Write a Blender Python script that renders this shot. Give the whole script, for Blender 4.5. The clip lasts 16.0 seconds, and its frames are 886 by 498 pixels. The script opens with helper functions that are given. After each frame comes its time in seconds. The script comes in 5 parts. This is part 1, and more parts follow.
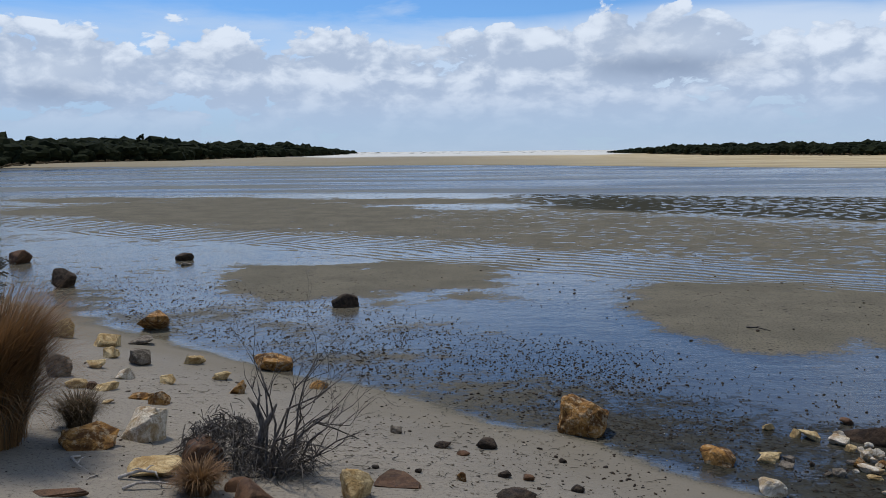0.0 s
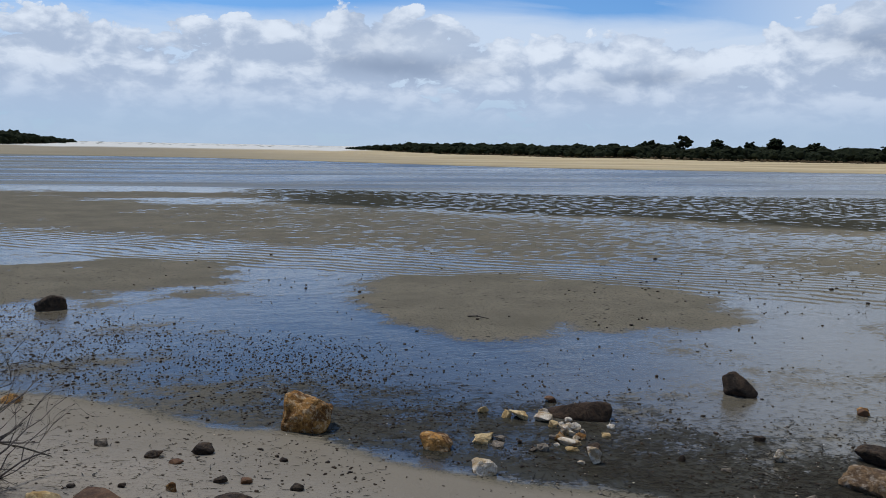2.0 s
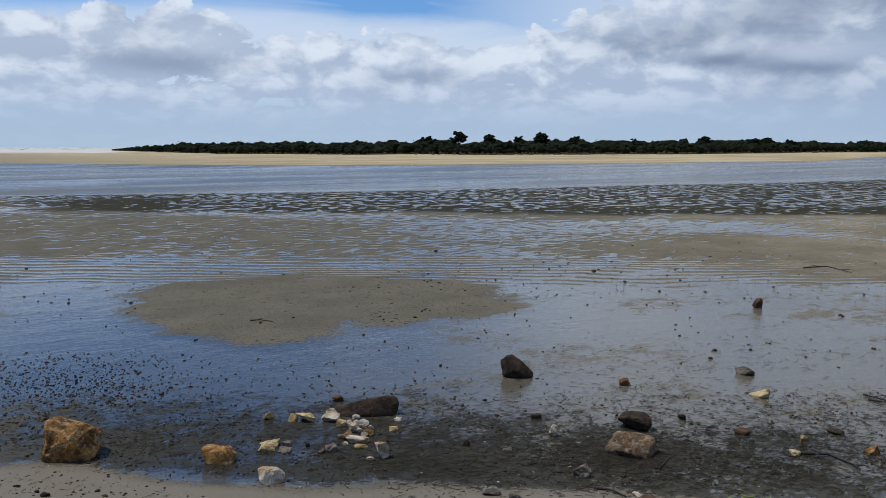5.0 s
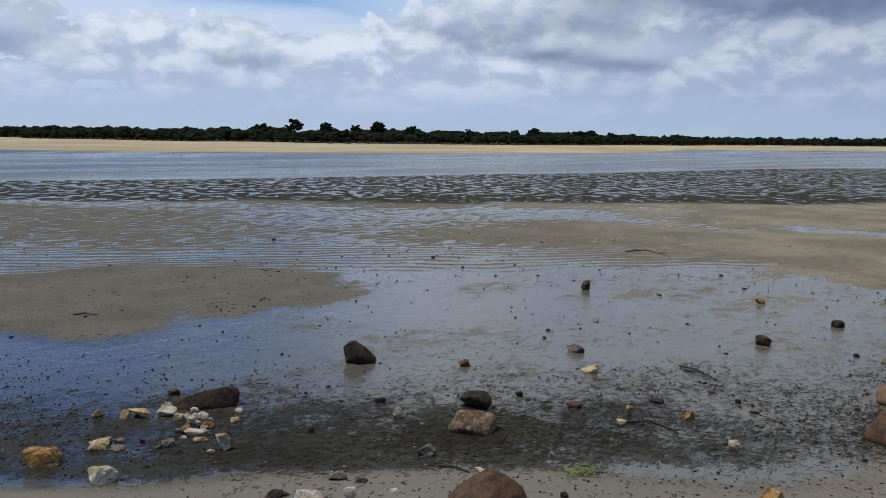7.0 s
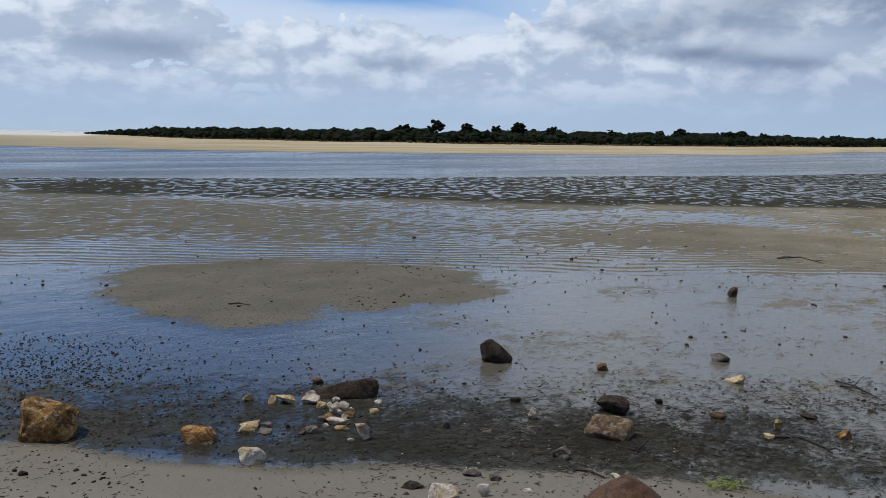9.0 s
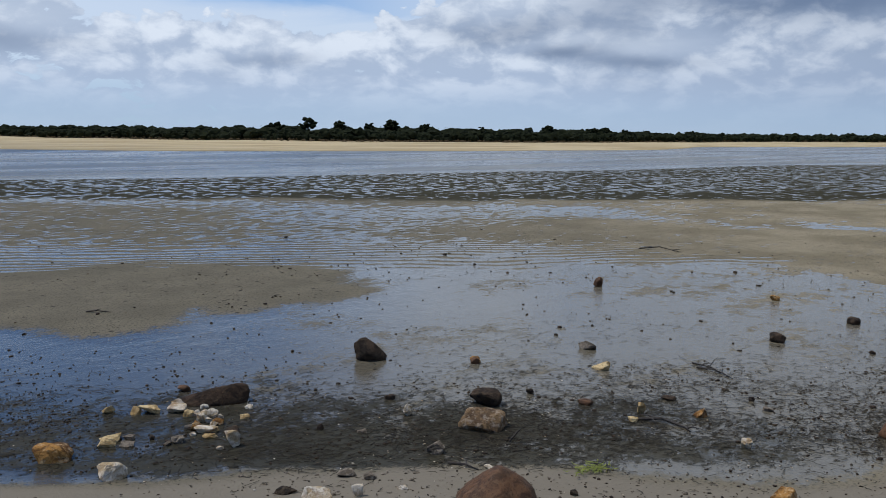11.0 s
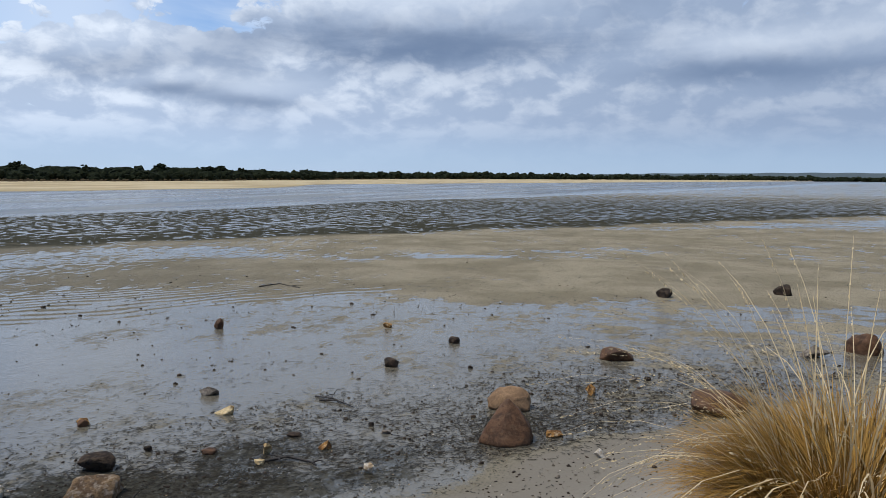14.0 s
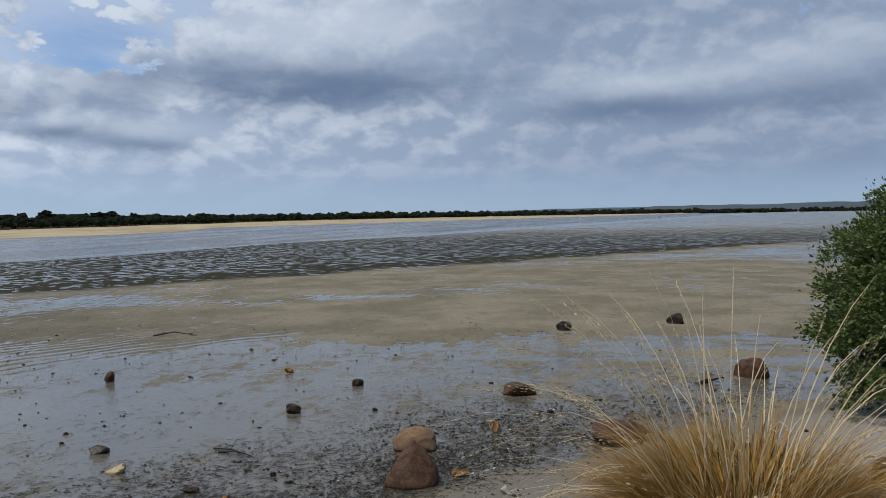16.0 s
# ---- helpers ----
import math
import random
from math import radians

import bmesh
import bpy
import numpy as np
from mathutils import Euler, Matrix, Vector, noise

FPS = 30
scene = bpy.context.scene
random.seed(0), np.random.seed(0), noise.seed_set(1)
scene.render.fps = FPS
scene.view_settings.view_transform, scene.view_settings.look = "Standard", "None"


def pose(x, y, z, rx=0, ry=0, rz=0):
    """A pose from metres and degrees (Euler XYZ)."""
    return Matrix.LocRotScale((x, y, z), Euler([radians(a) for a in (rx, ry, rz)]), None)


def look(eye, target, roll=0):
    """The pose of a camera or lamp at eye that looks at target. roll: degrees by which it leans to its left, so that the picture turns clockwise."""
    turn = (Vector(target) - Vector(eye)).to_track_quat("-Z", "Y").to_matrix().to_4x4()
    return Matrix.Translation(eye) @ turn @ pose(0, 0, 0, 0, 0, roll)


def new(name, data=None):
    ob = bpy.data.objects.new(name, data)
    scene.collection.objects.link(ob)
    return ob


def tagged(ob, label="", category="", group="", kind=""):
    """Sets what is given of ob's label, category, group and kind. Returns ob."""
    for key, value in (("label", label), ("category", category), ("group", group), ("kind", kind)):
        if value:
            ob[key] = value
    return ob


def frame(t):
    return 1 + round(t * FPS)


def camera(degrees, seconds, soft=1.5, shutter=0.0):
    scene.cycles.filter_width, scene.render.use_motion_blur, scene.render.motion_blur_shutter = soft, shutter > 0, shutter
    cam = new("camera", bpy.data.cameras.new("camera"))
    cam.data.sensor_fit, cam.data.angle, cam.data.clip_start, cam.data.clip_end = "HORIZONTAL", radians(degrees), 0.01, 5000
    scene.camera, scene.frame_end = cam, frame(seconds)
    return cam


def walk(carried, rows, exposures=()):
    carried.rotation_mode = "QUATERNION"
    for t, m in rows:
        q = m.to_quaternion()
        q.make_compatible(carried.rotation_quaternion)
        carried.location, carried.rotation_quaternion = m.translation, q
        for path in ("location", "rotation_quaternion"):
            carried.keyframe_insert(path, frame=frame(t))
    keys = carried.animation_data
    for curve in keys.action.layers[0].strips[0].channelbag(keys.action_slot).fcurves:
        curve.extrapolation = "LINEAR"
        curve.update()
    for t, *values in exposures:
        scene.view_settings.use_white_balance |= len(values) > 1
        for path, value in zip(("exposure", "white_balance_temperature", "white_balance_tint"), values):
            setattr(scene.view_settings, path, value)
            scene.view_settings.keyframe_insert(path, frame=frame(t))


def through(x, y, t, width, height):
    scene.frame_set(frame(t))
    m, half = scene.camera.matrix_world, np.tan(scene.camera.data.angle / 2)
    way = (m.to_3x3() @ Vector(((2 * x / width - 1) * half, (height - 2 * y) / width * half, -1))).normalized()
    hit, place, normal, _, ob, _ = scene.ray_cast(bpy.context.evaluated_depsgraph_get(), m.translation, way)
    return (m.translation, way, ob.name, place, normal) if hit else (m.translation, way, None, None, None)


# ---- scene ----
EXPOSURES = [(t, stops, 6300, 10) for t, stops in ((0.0, -0.06), (5.0, -0.10), (11.0, -0.08), (12.5, 0.09), (13.5, 0.15), (14.5, 0.04), (16.0, -0.20))]
cam = camera(57.07, 16.0, 0.75)
# seconds, eye, yaw, pitch, roll
PATH = [
    (0.0, 0.000, 0.000, 2.499, -1.73, -6.84, -0.58),
    (0.5, 0.047, 0.008, 2.493, -2.83, -6.88, -0.54),
    (1.0, 0.114, 0.016, 2.485, -9.37, -6.97, 0.24),
    (1.5, 0.165, 0.021, 2.474, -12.55, -7.21, 0.59),
    (2.0, 0.175, 0.085, 2.470, -19.99, -7.08, 1.07),
    (2.5, 0.153, 0.143, 2.467, -25.43, -7.14, 0.84),
    (3.0, 0.147, 0.181, 2.467, -27.87, -7.14, -0.36),
    (3.5, 0.166, 0.176, 2.466, -30.15, -7.27, -0.79),
    (4.0, 0.201, 0.129, 2.465, -30.56, -7.28, -0.72),
    (4.5, 0.236, 0.101, 2.464, -30.81, -7.23, -0.62),
    (5.0, 0.264, 0.116, 2.466, -35.06, -7.12, -0.03),
    (5.2, 0.265, 0.123, 2.466, -37.75, -7.17, 0.22),
    (5.6, 0.262, 0.130, 2.462, -41.64, -7.27, 0.54),
    (6.0, 0.250, 0.133, 2.453, -44.57, -7.43, 0.70),
    (6.4, 0.235, 0.132, 2.442, -46.35, -7.60, 0.78),
    (6.8, 0.224, 0.130, 2.433, -46.82, -7.76, 0.82),
    (7.3, 0.223, 0.130, 2.429, -45.25, -7.90, 0.91),
    (7.5, 0.227, 0.130, 2.429, -44.10, -7.93, 0.97),
    (8.0, 0.222, 0.127, 2.430, -40.22, -7.96, 0.85),
    (8.2, 0.215, 0.123, 2.429, -39.09, -7.94, 0.83),
    (8.6, 0.206, 0.122, 2.425, -37.38, -7.91, 0.83),
    (9.0, 0.208, 0.131, 2.420, -36.77, -7.89, 0.88),
    (9.4, 0.218, 0.142, 2.416, -37.18, -7.89, 0.94),
    (9.8, 0.233, 0.150, 2.413, -38.53, -7.90, 0.99),
    (10.3, 0.258, 0.142, 2.412, -41.42, -7.92, 1.01),
    (10.5, 0.269, 0.133, 2.412, -42.82, -7.93, 1.00),
    (11.0, 0.275, 0.129, 2.412, -45.54, -7.96, 0.60),
    (11.5, 0.275, 0.123, 2.411, -48.20, -7.92, 0.45),
    (12.0, 0.274, 0.131, 2.409, -50.17, -7.72, 0.53),
    (12.5, 0.294, 0.137, 2.413, -57.38, -7.52, 0.91),
    (13.0, 0.329, 0.130, 2.415, -66.67, -6.96, 1.13),
    (13.5, 0.340, 0.122, 2.421, -70.92, -6.07, 0.91),
    (14.0, 0.347, 0.112, 2.426, -71.80, -5.08, 0.44),
    (14.5, 0.364, 0.116, 2.429, -73.51, -4.20, 0.09),
    (15.0, 0.360, 0.111, 2.434, -74.21, -3.37, -0.26),
    (15.5, 0.361, 0.093, 2.436, -77.02, -2.72, -0.68),
    (16.0, 0.366, 0.082, 2.436, -78.64, -2.36, -0.89),
]
walk(cam, [(t, pose(x, y, z, 90 + pitch, 0, yaw) @ pose(0, 0, 0, 0, 0, roll)) for t, x, y, z, yaw, pitch, roll in PATH],
     EXPOSURES)

# ---- world, sun ----
SUN_AZ, SUN_EL = -38.0, 64.0   # degrees clockwise from +y, and up
world = bpy.data.worlds.new("sky")
scene.world = world
world.use_nodes = True


class Nodes:
    """Short hand for a node tree."""

    def __init__(self, tree):
        self.tree = tree
        tree.nodes.clear()

    def add(self, kind, links=(), **props):
        n = self.tree.nodes.new(kind)
        for k, v in props.items():
            setattr(n, k, v)
        self.feed(n, links)
        return n

    def feed(self, n, links):
        for key, value in dict(links).items():
            if hasattr(value, "is_linked"):
                self.tree.links.new(value, n.inputs[key])
            else:
                n.inputs[key].default_value = value

    def math(self, op, a, b=0.0, c=0.0, clamp=False):
        return self.add("ShaderNodeMath", {0: a, 1: b, 2: c}, operation=op, use_clamp=clamp).outputs[0]

    def vec(self, op, a, b=(0, 0, 0)):
        return self.add("ShaderNodeVectorMath", {0: a, 1: b}, operation=op).outputs[0]

    def mix(self, fac, a, b, blend="MIX"):
        n = self.add("ShaderNodeMix", data_type="RGBA", blend_type=blend)
        self.feed(n, {0: fac, 6: a, 7: b})
        return n.outputs[2]

    def ramp(self, x, lo, hi, out_lo=0.0, out_hi=1.0, smooth=True):
        n = self.add("ShaderNodeMapRange", {0: x, 1: lo, 2: hi, 3: out_lo, 4: out_hi},
                     interpolation_type="SMOOTHSTEP" if smooth else "LINEAR")
        return n.outputs[0]

    def noise(self, vector, scale, detail=4.0, rough=0.55, distort=0.0):
        n = self.add("ShaderNodeTexNoise", {"Vector": vector, "Scale": scale, "Detail": detail, "Roughness": rough, "Distortion": distort})
        return n.outputs[0]

    def stretch(self, vector, scale=(1, 1, 1), turn=0.0, move=(0, 0, 0)):
        n = self.add("ShaderNodeMapping", {"Vector": vector, "Location": move, "Rotation": (0, 0, radians(turn)), "Scale": scale})
        return n.outputs[0]


def build_sky():
    n = Nodes(world.node_tree)
    way = n.add("ShaderNodeTexCoord").outputs["Generated"]
    axis = n.add("ShaderNodeSeparateXYZ", {0: way})
    up = n.math("MAXIMUM", axis.outputs[2], 0.0)
    turn = n.math("ARCTAN2", axis.outputs[0], axis.outputs[1])
    # heaps seen from the side: bearing and height, the height drawn together towards the zenith
    tall = n.math("MULTIPLY", n.math("POWER", up, 0.85), 5.6)
    side = n.add("ShaderNodeCombineXYZ", {0: n.math("MULTIPLY", turn, 4.6), 1: tall, 2: 3.7}).outputs[0]

    def billow(at):
        """Round heaps upon heaps, with a wind-torn edge."""
        torn = n.add("ShaderNodeTexNoise", {"Vector": at, "Scale": 3.0, "Detail": 5.0, "Roughness": 0.5}).outputs["Color"]
        moved = n.vec("ADD", at, n.vec("MULTIPLY", n.vec("SUBTRACT", torn, (0.5, 0.5, 0.5)), (0.32, 0.22, 0.0)))
        cell = n.add("ShaderNodeTexVoronoi", {"Vector": n.vec("MULTIPLY", moved, (1.0, 1.25, 1.0)), "Scale": 3.9, "Detail": 5.0, "Roughness": 0.46, "Lacunarity": 2.4},
                     feature="F1", normalize=True).outputs["Distance"]
        mass = n.noise(n.vec("MULTIPLY", at, (0.8, 1.5, 1.0)), 1.0, 5.0, 0.5, 0.2)
        return n.math("ADD", n.math("MULTIPLY", n.math("SUBTRACT", 1.0, cell), 0.5), n.math("MULTIPLY", mass, 0.5)), mass

    body, mass = billow(side)
    sunward, _ = billow(n.vec("ADD", side, (-0.06, 0.12, 0.0)))
    veil = n.noise(n.stretch(side, (0.30, 1.2, 1), -10), 1.5, 6.0, 0.6, 0.6)

    ragged = n.math("MULTIPLY", n.math("SUBTRACT", body, 0.56), 2.2)
    pulled = n.math("MULTIPLY", n.math("SUBTRACT", veil, 0.5), 2.6)

    def bank(az, el, wide, high, much):
        """One great cloud of its own, by bearing and height in degrees: its bulk, its dark base and its lit top."""
        p = n.math("ADD", n.math("DIVIDE", n.math("SUBTRACT", turn, radians(az)), radians(wide)), pulled)
        q = n.math("SUBTRACT", n.math("DIVIDE", n.math("SUBTRACT", up, math.sin(radians(el))), math.sin(radians(high))), n.math("MULTIPLY", ragged, 0.8))
        p2 = n.math("MULTIPLY", p, p)

        def lump(shift, squeeze):
            r = n.math("MULTIPLY", n.math("SUBTRACT", q, shift), squeeze)
            return n.math("MULTIPLY", n.math("EXPONENT", n.math("MULTIPLY", n.math("ADD", p2, n.math("MULTIPLY", r, r)), -1.0)), much)
        return lump(0.0, 1.0), lump(-0.62, 1.9), lump(0.55, 1.6)

    # cover: full in the low sky, broken above, heavy again towards the east
    east = n.ramp(turn, 0.60, 1.35, 0.0, 0.16)
    lift = n.ramp(up, 0.09, 0.19, 0.05, -0.12)
    great, bases, tops = None, None, None
    for row in ((71.0, 11.2, 9.0, 3.4, 1.0), (48.0, 8.0, 4.5, 2.0, 0.45), (54.2, 6.0, 2.4, 0.8, 0.6), (59.5, 5.4, 3.2, 1.0, 0.6), (17.0, 6.2, 4.5, 1.3, 0.5),
                (91.5, 7.9, 5.5, 1.5, 0.8), (102.0, 8.5, 7.0, 2.2, 0.6), (33.5, 5.3, 3.0, 1.0, 0.4), (-22.5, 4.6, 3.0, 1.4, 0.5)):
        parts = bank(*row)
        great, bases, tops = parts if great is None else [n.math("ADD", u, w) for u, w in zip((great, bases, tops), parts)]
    gaps = n.math("ADD", bank(56.5, 10.6, 5.0, 2.2, 1.0)[0], n.math("ADD", bank(2.0, 9.4, 9.0, 1.2, 1.0)[0], n.math("ADD", bank(30.0, 10.0, 5.0, 1.2, 1.0)[0], bank(-13.0, 7.0, 6.0, 0.8, 0.7)[0])))
    cover = n.math("ADD", body, n.math("ADD", n.math("ADD", east, n.math("SUBTRACT", n.math("MULTIPLY", great, 0.17), n.math("MULTIPLY", gaps, 0.09))), lift))
    mask = n.ramp(cover, 0.565, 0.590)
    thin = n.math("MULTIPLY", n.ramp(n.math("ADD", veil, n.math("MULTIPLY", east, 0.8)), 0.46, 0.70), n.ramp(turn, 0.35, 0.95, 0.30, 0.80))
    # lit tops, grey-blue undersides
    lit = n.ramp(n.math("SUBTRACT", body, sunward), -0.06, 0.10)
    tone = n.mix(lit, (0.44, 0.53, 0.68, 1), (0.76, 0.83, 0.93, 1))
    thick = n.ramp(n.math("ADD", n.math("ADD", mass, n.math("MULTIPLY", bases, 0.22)), n.math("MULTIPLY", east, 0.55)), 0.58, 0.80)
    tone = n.mix(n.math("MULTIPLY", thick, n.ramp(turn, 0.6, 1.3, 0.50, 0.72)), tone, (0.23, 0.30, 0.43, 1))
    tone = n.mix(n.math("MULTIPLY", bases, 0.9, clamp=True), tone, (0.12, 0.18, 0.30, 1))
    tone = n.mix(n.ramp(up, 0.015, 0.11, 0.85, 0.0), tone, (0.42, 0.53, 0.71, 1))
    tone = n.mix(n.ramp(turn, 0.75, 1.75, 0.0, 0.58), tone, (0.18, 0.25, 0.38, 1))
    tone = n.mix(n.math("MULTIPLY", tops, 0.65, clamp=True), tone, (0.68, 0.75, 0.85, 1))
    sky = n.add("ShaderNodeTexSky", sky_type="NISHITA", sun_disc=False, sun_elevation=radians(SUN_EL), sun_rotation=radians(SUN_AZ),
                air_density=1.0, dust_density=0.05, ozone_density=4.0)
    clear = n.mix(1.0, sky.outputs[0], (0.62, 0.86, 1.12, 1), "MULTIPLY")
    blue = n.add("ShaderNodeBackground", {0: clear, 1: 0.105})
    white = n.add("ShaderNodeBackground", {0: tone, 1: 1.0})
    # a white veil behind the heaps, closing towards the horizon
    film = n.math("MAXIMUM", thin, n.math("MULTIPLY", n.ramp(n.math("ADD", up, n.math("MULTIPLY", n.math("SUBTRACT", veil, 0.5), 0.12)), 0.175, 0.125), 0.80))
    film = n.math("MAXIMUM", film, n.ramp(turn, 0.5, 0.85, 0.0, 0.70))
    film = n.math("SUBTRACT", film, n.math("MULTIPLY", gaps, n.ramp(veil, 0.35, 0.65, 0.75, 0.25)), clamp=True)
    pale = n.mix(n.ramp(turn, -0.45, 0.35), (0.50, 0.64, 0.85, 1), (0.70, 0.78, 0.89, 1))
    pale = n.mix(n.ramp(turn, 0.75, 1.75, 0.0, 0.9), pale, (0.34, 0.43, 0.58, 1))
    pale = n.mix(n.ramp(up, 0.02, 0.10, 0.9, 0.0), pale, (0.40, 0.52, 0.71, 1))
    behind = n.add("ShaderNodeBackground", {0: pale, 1: 1.0})
    back = n.add("ShaderNodeMixShader", {0: film, 1: blue.outputs[0], 2: behind.outputs[0]})
    full = n.math("MULTIPLY", mask, n.ramp(up, 0.01, 0.07, 0.35, 1.0))
    both = n.add("ShaderNodeMixShader", {0: full, 1: back.outputs[0], 2: white.outputs[0]})
    n.add("ShaderNodeOutputWorld", {0: both.outputs[0]})


build_sky()
sun = new("sun", bpy.data.lights.new("sun", "SUN"))
sun.data.energy, sun.data.angle, sun.data.color = 3.0, radians(5.0), (1.0, 0.95, 0.87)
sun.matrix_world = look((0, 0, 60), (-60 * math.sin(radians(SUN_AZ)) / math.tan(radians(SUN_EL)),
                                      -60 * math.cos(radians(SUN_AZ)) / math.tan(radians(SUN_EL)), 0))

# ---- the lie of the land ----
SHORE = 6.0          # the water's edge: 0.67 x + 0.742 y


def hash_2d(i, j, seed):
    h = (i * 374761393 + j * 668265263 + seed * 982451653) & 0x7FFFFFFF
    h = ((h ^ (h >> 13)) * 1274126177) & 0x7FFFFFFF
    return ((h ^ (h >> 16)) & 0xFFFF) / 65535.0


def grain(x, y, size, seed=0):
    """Smooth noise, -1 to 1, with lumps of that size; x, y: numpy arrays."""
    x, y = np.asarray(x, float) / size, np.asarray(y, float) / size
    i, j = np.floor(x).astype(np.int64), np.floor(y).astype(np.int64)
    a, b = x - i, y - j
    a, b = a * a * (3 - 2 * a), b * b * (3 - 2 * b)
    top = hash_2d(i, j, seed) * (1 - a) + hash_2d(i + 1, j, seed) * a
    low = hash_2d(i, j + 1, seed) * (1 - a) + hash_2d(i + 1, j + 1, seed) * a
    return 2 * (top * (1 - b) + low * b) - 1


def step(x, lo, hi):
    s = np.clip((x - lo) / (hi - lo), 0, 1)
    return s * s * (3 - 2 * s)


# sand bars: centre, half length, half width, turn in degrees, height
BARS = [
    (-1.2, 16.3, 3.3, 2.3, -8, 0.026),
    (6.75, 11.9, 3.1, 2.05, -24, 0.030),
    (-2.0, 31.0, 19.0, 6.2, -36, 0.024),
    (8.0, 20.0, 5.0, 3.4, -36, 0.014),
    (19.6, 5.6, 11.5, 4.0, -73, 0.026),
    (32.0, -9.0, 15.0, 6.0, -60, 0.020),
    (40.0, 8.0, 34.0, 3.5, -40, 0.016),
    (34.0, 3.0, 15.0, 4.5, -52, 0.022),
    (-8.0, 43.5, 15.0, 2.6, -14, 0.020),
    (8.6, 36.5, 5.5, 2.6, 66, 0.030),
]


def bank_edge(az):
    """How far off the scrub of the far shore begins, by bearing in degrees."""
    return np.interp(az, [-180, -60, -31, -24, -18, -14, -8, -4.5, -2, 9, 13.5, 17, 20, 30, 36, 42, 52, 62, 69, 81, 100, 120, 180],
                     [150, 150, 190, 205, 225, 280, 400, 600, 800, 800, 430, 300, 235, 205, 195, 205, 225, 310, 480, 720, 1200, 1400, 200])


def ground_z(x, y):
    x, y = np.asarray(x, float), np.asarray(y, float)
    d = np.hypot(x, y)
    az = np.degrees(np.arctan2(x, y))
    u = 0.67 * x + 0.742 * y
    w = y + 0.24 * x
    # tidal flat: a skin of water with low bars in it
    wx, wy = x + 0.9 * grain(x, y, 2.3, 1) + 0.3 * grain(x, y, 0.8, 2), y + 0.9 * grain(x, y, 2.1, 3) + 0.3 * grain(x, y, 0.7, 4)
    z = np.full_like(x, -0.008)
    for cx, cy, a, b, turn, high in BARS:
        c, s = math.cos(radians(turn)), math.sin(radians(turn))
        p, q = (wx - cx) * c + (wy - cy) * s, -(wx - cx) * s + (wy - cy) * c
        z = np.maximum(z, -0.008 + high * step(1.25 - (np.abs(p / a) ** 4 + np.abs(q / b) ** 4) ** 0.25, 0.0, 0.60))
    z = z + 0.006 * grain(x, y, 3.1, 5) + 0.003 * grain(x, y, 0.9, 6)
    # the channel beyond
    far_edge = 110 + 40 * step(x, 55, 5) + 45 * step(x, 120, 220)
    near_edge = 50.0 + 3 * grain(x, y, 25.0, 7)
    chan = step(w, near_edge - 4, near_edge + 3) * (1 - step(w, far_edge - 8, far_edge + 3 + 5 * grain(x, y, 30.0, 8)))
    z = z - 0.25 * chan
    # the far shore
    edge = bank_edge(az)
    rise = 0.12 * step(w, far_edge - 3, far_edge + 6) + 0.63 * step(d, edge * 0.6, edge) * step(w, far_edge, far_edge + 14)
    z = z + (1.0 + 0.15 * grain(x, y, 18.0, 9)) * rise
    dune = step(d, 400, 620) * step(az, -7, -3) * (1 - step(az, 10, 15))
    z = z + dune * (0.9 + 0.6 * grain(x, y, 45.0, 10) + 0.4 * grain(x, y, 14.0, 15))
    # the near beach
    t = np.maximum(SHORE + 0.05 + 0.22 * grain(x, y, 1.9, 11) + 0.12 * grain(x, y, 0.7, 14) - u, 0)
    near = 0.17 * t * t / (t + 0.4)
    near = np.minimum(near, 0.9 + 0.02 * t)
    near = near + 0.012 * grain(x, y, 0.5, 12) * step(t, 0, 0.6) + 0.025 * grain(x, y, 1.3, 13) * step(t, 0, 1.0)
    return z + near


def height(x, y):
    return float(ground_z(np.array([x]), np.array([y]))[0])


def mesh_from(name, verts, faces, material=None, smooth=False):
    """A mesh from arrays of corners and of triangles or quads."""
    me = bpy.data.meshes.new(name)
    verts, faces = np.asarray(verts, np.float32), np.asarray(faces, np.int32)
    n = faces.shape[1]
    me.vertices.add(len(verts))
    me.vertices.foreach_set("co", verts.ravel())
    me.loops.add(faces.size)
    me.loops.foreach_set("vertex_index", faces.ravel())
    me.polygons.add(len(faces))
    me.polygons.foreach_set("loop_start", np.arange(0, faces.size, n, dtype=np.int32))
    me.update(calc_edges=True)
    me.polygons.foreach_set("use_smooth", np.full(len(faces), smooth))
    if material:
        me.materials.append(material)
    return me


# ---- materials ----
def material(name):
    m = bpy.data.materials.new(name)
    m.use_nodes = True
    return m, Nodes(m.node_tree)


def finish(n, links, bump=None, strength=0.3, distance=0.01):
    p = n.add("ShaderNodeBsdfPrincipled", links)
    if bump is not None:
        b = n.add("ShaderNodeBump", {"Height": bump, "Strength": strength, "Distance": distance})
        n.tree.links.new(b.outputs[0], p.inputs["Normal"])
    n.add("ShaderNodeOutputMaterial", {0: p.outputs[0]})
    return p


